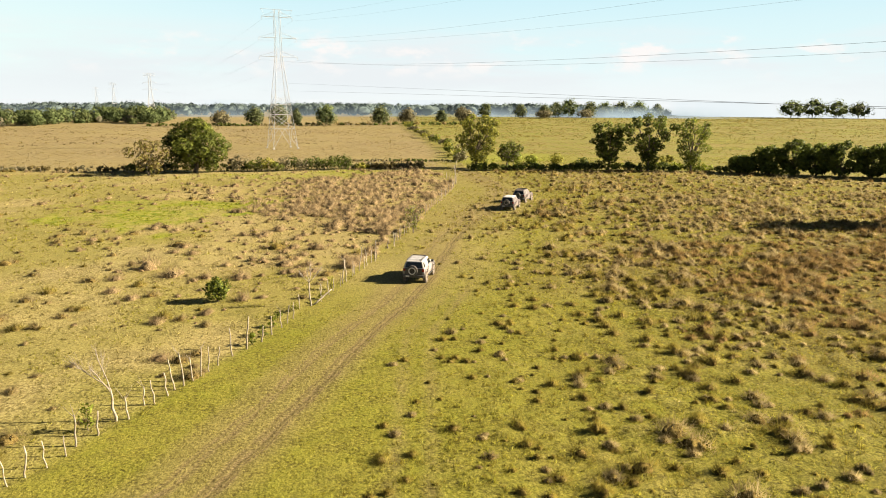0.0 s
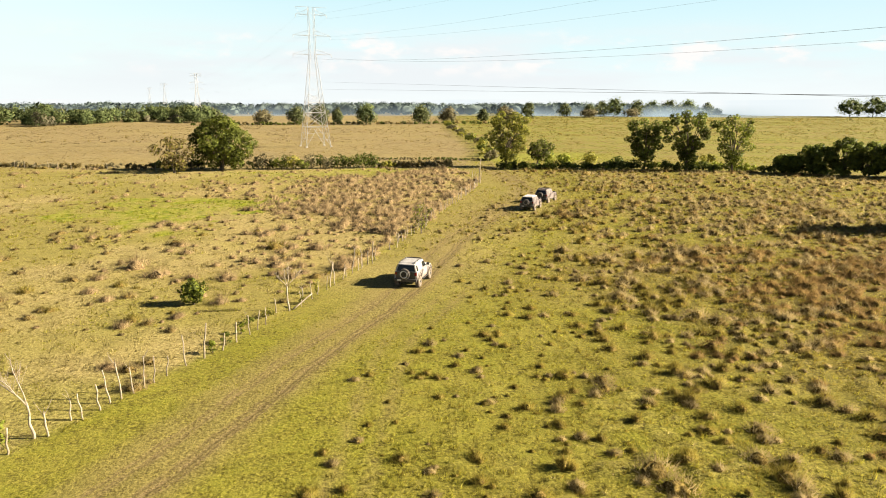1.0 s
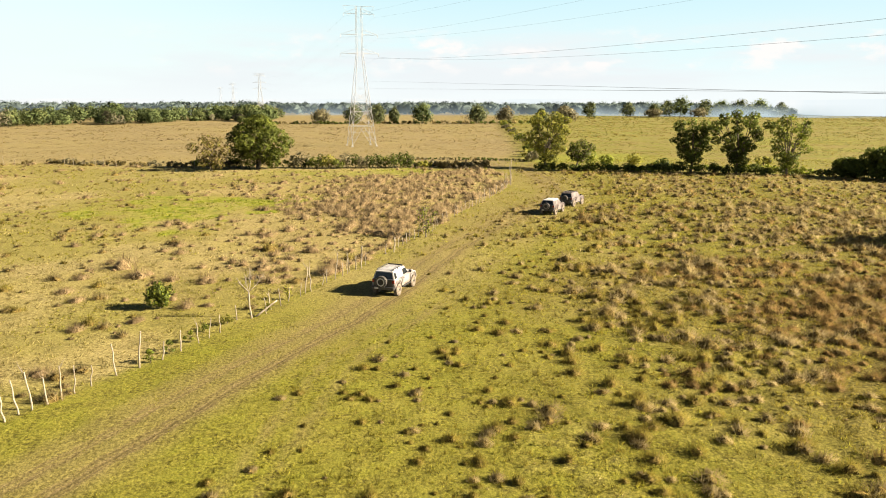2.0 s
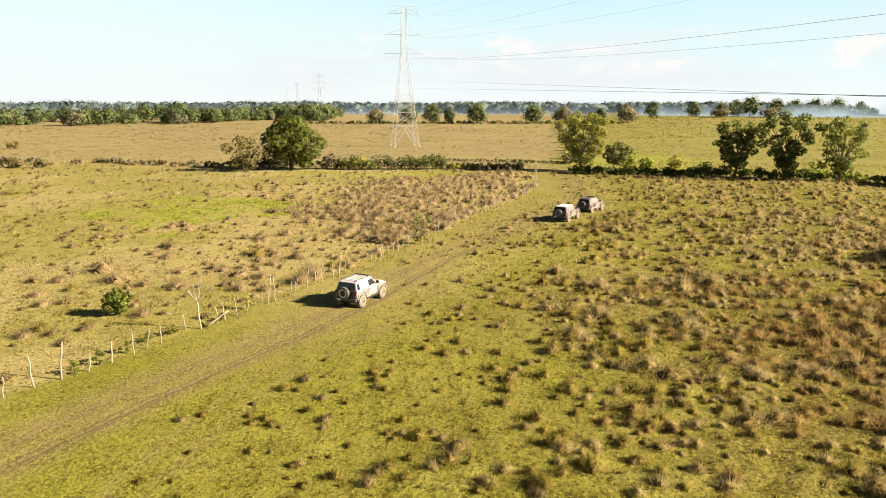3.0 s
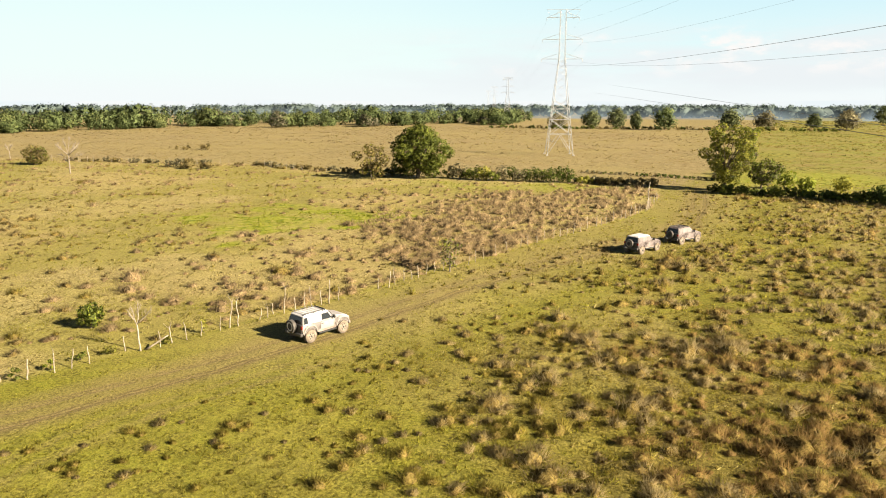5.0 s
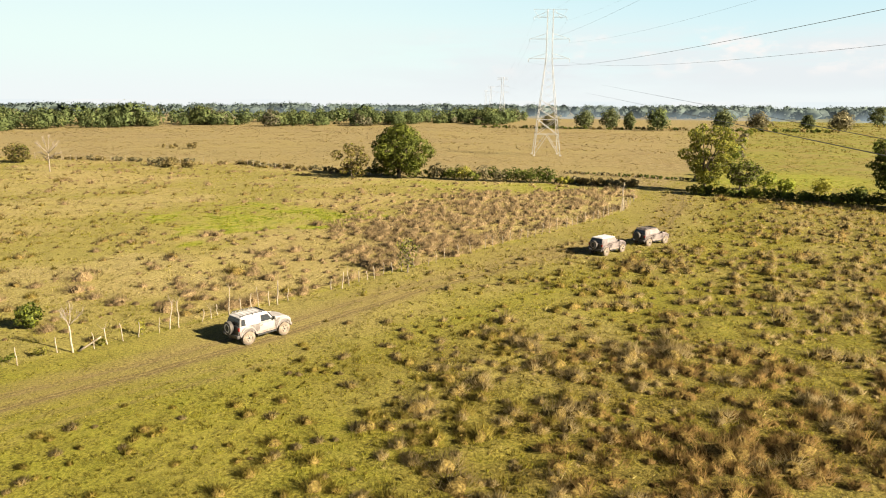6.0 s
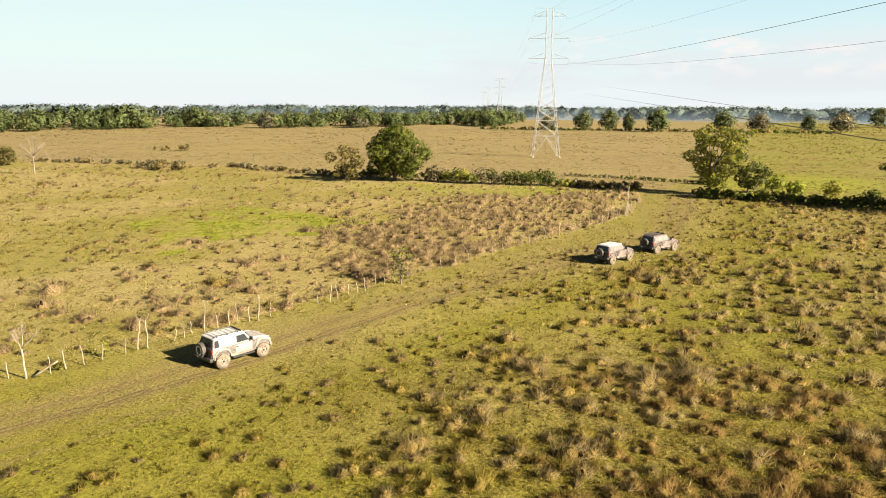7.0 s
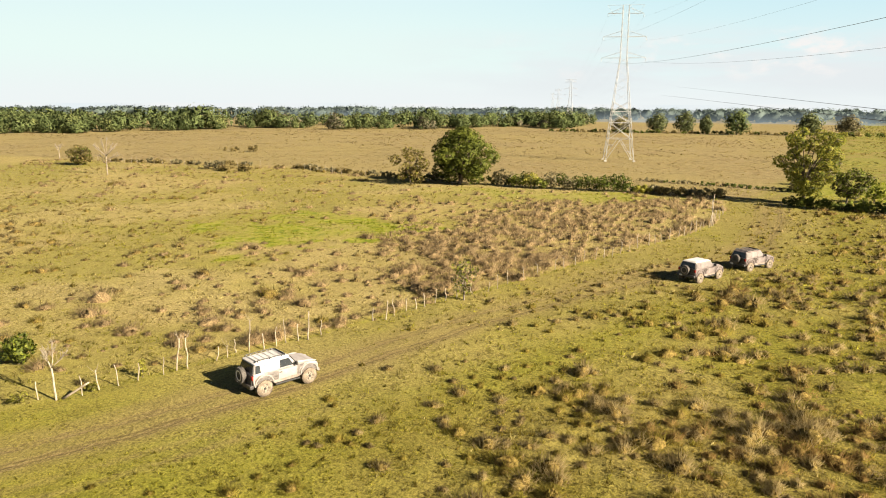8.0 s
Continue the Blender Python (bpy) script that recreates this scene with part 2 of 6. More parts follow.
M_RIM = surface("muddy_alloy", (0.15, 0.12, 0.09), (0.32, 0.27, 0.22), 5.0, 0.6, 0.2, 0.05, 30)
M_RED = surface("tail_lens", (0.154, 0.0084, 0.007), (0.245, 0.0175, 0.014), 5.0, 0.25, 0, 0.0)
M_LENS = surface("lamp_lens", (0.455, 0.455, 0.434), (0.56, 0.56, 0.546), 5.0, 0.15, 0, 0.0)
M_GLASS, _n, _l, _b = nodes_of("tinted_glass")
_b.inputs["Base Color"].default_value = (0.015, 0.017, 0.018, 1)
_b.inputs["Roughness"].default_value = 0.06
_g = noise_node(_n, _l, 6.0, 4)
_l.new(ramp(_n, _l, _g.outputs["Fac"], [(0.3, (0.05, 0.05, 0.05)), (0.8, (0.35, 0.35, 0.35))]).outputs[0], _b.inputs["Roughness"])
M_PANE_MUD = surface("mud_caked_glass", (0.22, 0.2, 0.185), (0.36, 0.335, 0.315), 3.0, 0.5, 0, 0.05, 18)
M_PANE_DUST = surface("dust_covered_glass", (0.09, 0.074, 0.068), (0.2, 0.168, 0.156), 3.0, 0.4, 0, 0.05, 18)

# ---------------------------------------------------------------- helpers for building
def part(name, bm, material, parent=None, label="", smooth=False):
    me = bpy.data.meshes.new(name)
    bm.to_mesh(me)
    bm.free()
    if smooth:
        me.shade_smooth()
    me.materials.append(material)
    ob = new(name, me)
    if parent is not None:
        ob.parent = parent
    if label:
        ob["label"] = label
    return ob


def array_mesh(name, verts, faces, material, parent=None, normals=None):
    """A mesh from numpy arrays: verts (n, 3), faces (m, 3 or 4)."""
    me = bpy.data.meshes.new(name)
    k = faces.shape[1]
    if normals is not None:
        # turn every face so that its front looks the way its normals lean
        a, b_, c = verts[faces[:, 0]], verts[faces[:, 1]], verts[faces[:, 2]]
        away = (np.cross(b_ - a, c - a) * normals[faces[:, 0]]).sum(1) < 0
        faces = np.where(away[:, None], faces[:, ::-1], faces)
    me.vertices.add(len(verts))
    me.vertices.foreach_set("co", np.ascontiguousarray(verts, dtype=np.float32).ravel())
    me.loops.add(faces.size)
    me.loops.foreach_set("vertex_index", np.ascontiguousarray(faces, dtype=np.int32).ravel())
    me.polygons.add(len(faces))
    me.polygons.foreach_set("loop_start", np.arange(0, faces.size, k, dtype=np.int32))
    me.polygons.foreach_set("loop_total", np.full(len(faces), k, dtype=np.int32))
    me.update(calc_edges=True)
    if normals is not None:
        me.normals_split_custom_set_from_vertices(normals.astype(np.float32))
    me.materials.append(material)
    ob = new(name, me)
    if parent is not None:
        ob.parent = parent
    return ob


def tube(bm, pts, radii, sides=7):
    """A tapered tube through points, closed at both ends."""
    rings = []
    pts = [Vector(p) for p in pts]
    for i, p in enumerate(pts):
        way = (pts[min(i + 1, len(pts) - 1)] - pts[max(i - 1, 0)]).normalized()
        side = way.orthogonal().normalized()
        other = way.cross(side)
        rings.append([bm.verts.new(p + radii[i] * (math.cos(a) * side + math.sin(a) * other)) for a in (2 * math.pi * k / sides for k in range(sides))])
    # keep neighbouring rings from twisting
    for a, b in zip(rings, rings[1:]):
        best = min(range(sides), key=lambda s: sum((a[k].co - b[(k + s) % sides].co).length for k in range(sides)))
        order = [b[(k + best) % sides] for k in range(sides)]
        for k in range(sides):
            b[k] = order[k]
        for k in range(sides):
            bm.faces.new((a[k], a[(k + 1) % sides], b[(k + 1) % sides], b[k]))
    bm.faces.new(rings[0][::-1])
    bm.faces.new(rings[-1])


def box(bm, x0, x1, y0, y1, z0, z1, bevel=0.0):
    made = bmesh.ops.create_cube(bm, size=1.0, matrix=Matrix.Translation(((x0 + x1) / 2, (y0 + y1) / 2, (z0 + z1) / 2)) @ Matrix.Diagonal((x1 - x0, y1 - y0, z1 - z0, 1)))
    if bevel:
        edges = list({e for v in made["verts"] for e in v.link_edges})
        bmesh.ops.bevel(bm, geom=edges, offset=bevel, segments=2, affect="EDGES", profile=0.6)


def bar(bm, a, b, w):
    """A square bar between two points."""
    a, b = Vector(a), Vector(b)
    way = (b - a).normalized()
    s = way.orthogonal().normalized() * w / 2
    o = way.cross(s)
    ra = [bm.verts.new(a + p) for p in (s + o, s - o, -s - o, -s + o)]
    rb = [bm.verts.new(b + p) for p in (s + o, s - o, -s - o, -s + o)]
    for k in range(4):
        bm.faces.new((ra[k], ra[(k + 1) % 4], rb[(k + 1) % 4], rb[k]))
    bm.faces.new(ra[::-1])
    bm.faces.new(rb)


# ---------------------------------------------------------------- plan of the pasture
TRACK = [(-12, 12), (-7, 20), (-3.2, 26.8), (-1.1, 31), (0.8, 34.9), (3.9, 41.5), (7.6, 48), (10.8, 55.0), (13.6, 62.5), (17.2, 71.5), (21.6, 80.5), (26.4, 89), (31, 97), (35, 108), (37, 125), (37.5, 145), (42, 170), (52, 215)]
FENCE = [(-14, 19), (-10.7, 26.8), (-9.2, 29.2), (-6.4, 33.6), (-3.1, 39.6), (-0.9, 43.8), (1.7, 48.7), (4.3, 54.4), (6.9, 60.9), (9.8, 67.7), (12.3, 73.4), (15.3, 80.5), (18.9, 89.5), (22.2, 98), (26.8, 109), (29.7, 118.5), (30.6, 128), (30.8, 139)]


def along(line, x, y):
    """Signed distance (positive on the right of the line) of points from a polyline."""
    x, y = np.asarray(x, float), np.asarray(y, float)
    best = np.full(x.shape, 1e9)
    sign = np.ones(x.shape)
    for (ax, ay), (bx, by) in zip(line, line[1:]):
        dx, dy = bx - ax, by - ay
        s = np.clip(((x - ax) * dx + (y - ay) * dy) / (dx * dx + dy * dy), 0, 1)
        d = np.hypot(x - ax - s * dx, y - ay - s * dy)
        side = np.where((x - ax) * dy - (y - ay) * dx > 0, 1.0, -1.0)
        sign = np.where(d < best, side, sign)
        best = np.minimum(best, d)
    return best * sign


def smooth(a, b, v):
    s = np.clip((v - a) / (b - a), 0, 1)
    return s * s * (3 - 2 * s)


_tables = [np.random.default_rng(40 + k).random((64, 64)) for k in range(6)]


def field(x, y, size, which=0):
    """Smooth random field, 0 to 1, with features of that size."""
    t = _tables[which]
    u, v = np.asarray(x, float) / size, np.asarray(y, float) / size
    iu, iv = np.floor(u).astype(int), np.floor(v).astype(int)
    fu, fv = u - iu, v - iv
    fu, fv = fu * fu * (3 - 2 * fu), fv * fv * (3 - 2 * fv)
    a, b, c, d = t[iu % 64, iv % 64], t[(iu + 1) % 64, iv % 64], t[iu % 64, (iv + 1) % 64], t[(iu + 1) % 64, (iv + 1) % 64]
    return (a * (1 - fu) + b * fu) * (1 - fv) + (c * (1 - fu) + d * fu) * fv


def ellipse(x, y, cx, cy, rx, ry, turn=0.0):
    c, s = math.cos(radians(turn)), math.sin(radians(turn))
    u, v = (x - cx) * c + (y - cy) * s, -(x - cx) * s + (y - cy) * c
    return np.hypot(u / rx, v / ry)


def hedge_y(x):
    """The line of bushes that closes the near pasture."""
    return np.interp(x, [-130, -64, -39, -23, 0, 28, 34, 41, 52, 66, 86, 105, 140], [158, 163, 155, 151, 149.5, 150, 146, 143, 140.5, 137.5, 131.5, 117, 96])


def wet(x, y):
    """Damp green hollows."""
    w = 1 - smooth(0.7, 1.1, ellipse(x, y, -15.5, 95, 14, 11.5, 25) + 1.1 * (field(x, y, 2.2, 1) - 0.5) + 0.7 * (field(x, y, 7.0, 4) - 0.5))
    w = np.maximum(w, 0.55 * (1 - smooth(0.6, 1.1, ellipse(x, y, 4, 142, 24, 6, 8) + 0.6 * (field(x, y, 4.0, 2) - 0.5))))
    return np.maximum(w * (0.45 + 0.75 * smooth(0.25, 0.7, field(x, y, 3.2, 5))), 0.85 * (1 - smooth(0.5, 1.1, ellipse(x, y, 60, 172, 22, 18, 0) + 0.6 * (field(x, y, 9.0, 2) - 0.5))))


HEATH = (13, 108, 17, 37, -10)


def heath_share(x, y):
    fd = along(FENCE, x, y)
    verge = 0.75 * np.exp(-((fd + 0.9) / 0.8) ** 2) * smooth(58, 63, y) * (1 - smooth(70, 74, y))
    return np.maximum(verge, (fd < -0.2) * smooth(66, 90, y + 0.8 * (x - 10)) * (1 - smooth(0.8, 1.08, ellipse(x, y, *HEATH) + 1.0 * (field(x, y, 4, 1) - 0.5) + 0.7 * (field(x, y, 13, 3) - 0.5))))


def rough_share(x, y):
    """How rough the pasture is, 0 to 1."""
    d, fd = along(TRACK, x, y), along(FENCE, x, y)
    big = field(x, y, 9.0, 4)
    right = smooth(3 + 3 * (1 - smooth(38, 60, y)), 19 + 7 * (1 - smooth(38, 60, y)) - 8 * smooth(65, 80, y), d + 7 * (field(x, y, 6.0, 0) - 0.5)) * (0.52 + 0.4 * smooth(0.3, 0.65, big))
    right = np.maximum(right, np.maximum(0.3 * smooth(2.4, 9, d), 0.42 * smooth(62, 78, y) * smooth(-4, -2, d) * (fd > 0.5)))
    leftside = (fd < -0.3) * (0.05 + 0.12 * smooth(0.5, 0.8, big))
    verge = np.exp(-((fd + 0.9) / 0.9) ** 2) * smooth(52, 62, y) * 0.8
    share = np.maximum(np.maximum(right, leftside), np.maximum(heath_share(x, y), verge))
    return share * (1 - 0.9 * wet(x, y)) * (1 - smooth(-2, 0.5, y - hedge_y(x)))


def brown_share(x, y):
    """Where the rough pasture has dried brown: on its far side, away from the track."""
    d = along(TRACK, x, y)
    share = smooth(8, 30, d + 7 * smooth(34, 58, y) + 12 * (field(x, y, 9.0, 5) - 0.5) + 8 * (field(x, y, 3.0, 2) - 0.5)) * (0.3 + 0.7 * smooth(24, 46, y + 0.8 * (x - 28)))
    return np.maximum(share, 0.75 * smooth(66, 86, y) * (0.45 + field(x, y, 4.0, 1))) * (1 - smooth(-2, 4, y - hedge_y(x)))


def tussock(x, y):
    """Hummocks of matted grass, 0 to 1: thick in the rough pasture, thin where it is grazed."""
    share = rough_share(x, y)
    lump = 0.5 * field(x, y, 0.7, 1) + 0.35 * field(x + 31.7, y - 12.3, 0.42, 2) + 0.15 * field(x, y, 2.6, 3)
    return smooth(0.66 - 0.30 * share, 0.86 - 0.24 * share, lump) * np.clip(share * 1.6, 0, 1)


def ground_z(x, y):
    """Height of the pasture: gentle swells, hummocks of matted grass, two ruts in the track."""
    d = along(TRACK, x, y)
    near = 1 - smooth(120, 220, np.hypot(x - 15, y - 60))
    z = near * (0.16 * (field(x, y, 7.0, 0) - 0.5) + 0.05 * (field(x, y, 1.3, 1) - 0.5) * smooth(2.0, 5.0, np.abs(d)))
    z = z + near * tussock(x, y) * (0.05 + 0.2 * field(x, y, 4.0, 4))
    for off in (-0.85, 0.85):
        z = z - 0.05 * np.exp(-((d - off) / 0.24) ** 2) * (1 - smooth(105, 150, y))
    return z


def height_at(x, y):
    return float(ground_z(np.array([x]), np.array([y]))[0])


# ---------------------------------------------------------------- ground
def spread(lo, hi, step, far_lo, far_hi):
    mid = np.arange(lo, hi + 1e-6, step)
    out_hi = hi + np.cumsum(step * 1.11 ** np.arange(1, 120))
    out_lo = lo - np.cumsum(step * 1.11 ** np.arange(1, 120))
    return np.concatenate([[far_lo], out_lo[out_lo > far_lo][::-1], mid, out_hi[out_hi < far_hi], [far_hi]])


gx = spread(-42.0, 72.0, 0.5, -4500, 4500)
gy = spread(15.0, 112.0, 0.5, -1500, 4800)
GX, GY = np.meshgrid(gx, gy)
GZ = ground_z(GX, GY)
gi = np.arange(GX.size).reshape(GX.shape)
g_faces = np.stack([gi[:-1, :-1], gi[:-1, 1:], gi[1:, 1:], gi[1:, :-1]], -1).reshape(-1, 4)


def ground_masks(x, y):
    d = along(TRACK, x, y)
    fd = along(FENCE, x, y)
    wob = field(x, y, 1.6, 3) - 0.5
    on = 1 - smooth(150, 175, y)
    rut = (np.exp(-((d + 0.85 + 0.3 * wob) / 0.38) ** 2) + np.exp(-((d - 0.85 + 0.3 * wob) / 0.42) ** 2)) * on
    rut = rut * (0.75 + 0.35 * field(x, y, 3.5, 4)) * (1 - 0.4 * smooth(58, 75, y))
    worn = (1 - smooth(1.1, 2.3, np.abs(d + 0.15) + 0.9 * wob)) * on * (0.5 + 0.3 * field(x, y, 2.5, 4)) * (1 - 0.3 * smooth(58, 80, y))
    trail = d - 3.7 - 0.235 * np.clip(42 - y, 0, 26) - 0.5 * (field(x, y, 9, 5) - 0.5)
    second = 0.42 * (np.exp(-((trail + 0.7) / 0.26) ** 2) + np.exp(-((trail - 0.7) / 0.26) ** 2)) * (1 - smooth(46, 62, y)) * (0.5 + field(x, y, 2.2, 1))
    dirt = np.clip(np.maximum(np.maximum(0.9 * rut, worn), second), 0, 1)
    left = 1 - smooth(-1.0, 0.5, fd)
    beyond = smooth(-2, 5, y - hedge_y(x))
    beyond_left = beyond * (1 - smooth(-4, 4, x - np.interp(y, [150, 200, 400, 560], [36, 46, 70, 100])))
    brown = smooth(0.35, 0.6, field(x, y, 14, 5) * 0.6 + 0.4 * field(x, y, 4, 2)) * smooth(5, 18, d) * smooth(30, 58, y) * (1 - beyond) * (1 - left)
    heath = heath_share(x, y)
    brown = np.maximum(brown, 0.5 * tussock(x, y))
    dry = np.clip(left * (0.45 + 0.6 * smooth(0.3, 0.68, 0.6 * field(x, y, 13, 2) + 0.4 * field(x, y, 4.5, 0))) + 0.55 * brown + 0.8 * heath * left + beyond_left + 0.3 * beyond * field(x, y, 25, 3), 0, 1)
    dry = dry * (1 - 0.6 * smooth(0.0, 1.5, fd) * (1 - smooth(2.5, 5, d)))
    dry = np.maximum(dry, 0.5 * smooth(42, 56, y) * (fd > 0.2) * (1 - smooth(4, 9, d)) * (1 - beyond) * (0.5 + field(x, y, 4.0, 1)))
    thatch = np.clip(((0.74 - 0.42 * smooth(52, 72, y)) * brown_share(x, y) + 0.15 * smooth(0.3, 0.8, rough_share(x, y))) * (0.45 + 0.6 * field(x, y, 1.4, 4)) * (fd > 0) + 0.2 * heath, 0, 0.95)
    stubble = beyond_left * (0.75 + 0.25 * field(x, y, 30, 1))
    marsh = beyond - beyond_left
    return dirt, dry, wet(x, y), thatch, stubble, np.clip(marsh, 0, 1), on * (1 - 0.15 * smooth(58, 80, y)), np.clip(d, -8, 8), second


ground = array_mesh("ground", np.stack([GX.ravel(), GY.ravel(), GZ.ravel()], -1), g_faces, bpy.data.materials.new("pasture"))
ground.data.shade_smooth()
for key, values in zip(("dirt", "dry", "wet", "thatch", "stubble", "marsh", "trodden", "offset", "trail"), ground_masks(GX.ravel(), GY.ravel())):
    at = ground.data.attributes.new(key, "FLOAT", "POINT")
    at.data.foreach_set("value", values.astype(np.float32))
tagged(ground, "uneven yellow-green pasture with a rutted dirt track", "ground", kind="structure")

M_GROUND = ground.data.materials[0]
M_GROUND.use_nodes = True
n, l = M_GROUND.node_tree.nodes, M_GROUND.node_tree.links
b = n["Principled BSDF"]
pos = n.new("ShaderNodeNewGeometry").outputs["Position"]


def mask(key):
    a = n.new("ShaderNodeAttribute")
    a.attribute_name = key
    return a.outputs["Fac"]


n_fine, n_mid, n_big, n_vast = (noise_node(n, l, s, d, pos, 0.62) for s, d in ((5.5, 6), (0.9, 5), (0.13, 4), (0.016, 3)))
n_speck = noise_node(n, l, 0.55, 8, pos, 0.75)
turf = ramp(n, l, n_fine.outputs["Fac"], [(0.36, (0.038, 0.033, 0.006)), (0.5, (0.142, 0.13, 0.016)), (0.64, (0.235, 0.208, 0.036))]).outputs[0]
turf = mix(n, l, ramp(n, l, n_mid.outputs["Fac"], [(0.4, (0, 0, 0)), (0.62, (0.7, 0.7, 0.7))]).outputs[0], turf, (0.18, 0.176, 0.02))
turf = mix(n, l, ramp(n, l, n_big.outputs["Fac"], [(0.4, (0, 0, 0)), (0.7, (0.5, 0.5, 0.5))]).outputs[0], turf, (0.21, 0.172, 0.042))
turf = mix(n, l, ramp(n, l, n_speck.outputs["Fac"], [(0.52, (0, 0, 0)), (0.62, (0.4, 0.4, 0.4))]).outputs[0], turf, (0.085, 0.078, 0.013))
dry_c = ramp(n, l, n_fine.outputs["Fac"], [(0.34, (0.116, 0.087, 0.034)), (0.5, (0.275, 0.219, 0.087)), (0.66, (0.38, 0.313, 0.144))]).outputs[0]
dry_c = mix(n, l, ramp(n, l, n_vast.outputs["Fac"], [(0.42, (0, 0, 0)), (0.6, (0.5, 0.5, 0.5))]).outputs[0], dry_c, (0.29, 0.21, 0.0858))
dry_c = mix(n, l, ramp(n, l, n_big.outputs["Fac"], [(0.45, (0, 0, 0)), (0.66, (0.5, 0.5, 0.5))]).outputs[0], dry_c, (0.247, 0.21, 0.0585))
dry_c = mix(n, l, ramp(n, l, n_speck.outputs["Fac"], [(0.50, (0, 0, 0)), (0.62, (0.55, 0.55, 0.55))]).outputs[0], dry_c, (0.15, 0.118, 0.045))
col = mix(n, l, mask("dry"), turf, dry_c)
thatch_c = ramp(n, l, n_fine.outputs["Fac"], [(0.36, (0.034, 0.024, 0.006)), (0.5, (0.1, 0.073, 0.016)), (0.64, (0.175, 0.128, 0.032))]).outputs[0]
col = mix(n, l, mask("thatch"), col, thatch_c)
stubble_c = ramp(n, l, n_speck.outputs["Fac"], [(0.36, (0.09, 0.068, 0.032)), (0.5, (0.213, 0.165, 0.082)), (0.62, (0.288, 0.226, 0.12))]).outputs[0]
stubble_c = mix(n, l, ramp(n, l, n_big.outputs["Fac"], [(0.42, (0, 0, 0)), (0.62, (0.55, 0.55, 0.55))]).outputs[0], stubble_c, (0.2, 0.138, 0.068))
stubble_c = mix(n, l, ramp(n, l, n_vast.outputs["Fac"], [(0.4, (0, 0, 0)), (0.62, (0.6, 0.6, 0.6))]).outputs[0], stubble_c, (0.23, 0.185, 0.075))
col = mix(n, l, mask("stubble"), col, stubble_c)
marsh_c = ramp(n, l, n_speck.outputs["Fac"], [(0.38, (0.03, 0.03, 0.008)), (0.48, (0.16, 0.15, 0.028)), (0.6, (0.29, 0.256, 0.062))]).outputs[0]
marsh_c = mix(n, l, ramp(n, l, n_vast.outputs["Fac"], [(0.42, (0, 0, 0)), (0.58, (0.6, 0.6, 0.6))]).outputs[0], marsh_c, (0.19, 0.15, 0.055))
marsh_c = mix(n, l, ramp(n, l, noise_node(n, l, 0.045, 5, pos, 0.6).outputs["Fac"], [(0.45, (0, 0, 0)), (0.6, (0.75, 0.75, 0.75))]).outputs[0], marsh_c, (0.2, 0.15, 0.055))
marsh_c = mix(n, l, ramp(n, l, n_big.outputs["Fac"], [(0.45, (0, 0, 0)), (0.62, (0.6, 0.6, 0.6))]).outputs[0], marsh_c, (0.16, 0.172, 0.024))
col = mix(n, l, mask("marsh"), col, marsh_c)
wet_c = ramp(n, l, n_mid.outputs["Fac"], [(0.36, (0.1, 0.125, 0.012)), (0.5, (0.2, 0.205, 0.02)), (0.64, (0.27, 0.235, 0.07))]).outputs[0]
col = mix(n, l, mask("wet"), col, wet_c)
dirt_c = ramp(n, l, n_fine.outputs["Fac"], [(0.35, (0.14, 0.1, 0.042)), (0.65, (0.225, 0.168, 0.08))]).outputs[0]
# the track: a trodden strip with two main ruts and thinner wheel lines, wandering a little
sway = n.new("ShaderNodeMapRange")
sway.inputs["To Min"].default_value, sway.inputs["To Max"].default_value = -0.45, 0.45
l.new(noise_node(n, l, 0.35, 3, pos).outputs["Fac"], sway.inputs["Value"])
off = n.new("ShaderNodeMath")
l.new(mask("offset"), off.inputs[0])
l.new(sway.outputs[0], off.inputs[1])
span = n.new("ShaderNodeMapRange")
span.inputs["From Min"].default_value, span.inputs["From Max"].default_value = -3.0, 3.0
l.new(off.outputs[0], span.inputs["Value"])
PROFILE = [(-2.95, 0.0), (-2.2, 0.4), (-1.35, 0.5), (-1.12, 0.85), (-1.0, 0.6), (-0.85, 0.9), (-0.6, 0.75), (-0.4, 0.5), (0.35, 0.5), (0.55, 0.8), (0.7, 0.7), (0.85, 1.0), (1.05, 0.75), (1.2, 0.9), (1.45, 0.5), (2.0, 0.25), (2.7, 0.0)]
strip = ramp(n, l, span.outputs[0], [((d_ + 3) / 6, (v_, v_, v_)) for d_, v_ in PROFILE]).outputs[0]
patchy = ramp(n, l, n_mid.outputs["Fac"], [(0.3, (0.62, 0.62, 0.62)), (0.6, (1.1, 1.1, 1.1))]).outputs[0]
strip = mix(n, l, 1.0, strip, patchy, "MULTIPLY")
strip = mix(n, l, 1.0, strip, mask("trodden"), "MULTIPLY")
col = mix(n, l, strip, col, dirt_c)
groove = ramp(n, l, span.outputs[0], [((d_ + 3) / 6, (v_, v_, v_)) for d_, v_ in [(-1.2, 0), (-1.1, 0.3), (-1.0, 0), (-0.78, 0), (-0.7, 0.4), (-0.58, 0), (0.5, 0), (0.6, 0.55), (0.72, 0), (0.86, 0), (1.0, 0.7), (1.12, 0), (1.22, 0.4), (1.32, 0)]]).outputs[0]
groove = mix(n, l, 1.0, groove, patchy, "MULTIPLY")
groove = mix(n, l, 1.0, groove, mask("trodden"), "MULTIPLY")
col = mix(n, l, groove, col, (0.062, 0.046, 0.016))
col = mix(n, l, mask("trail"), col, dirt_c)
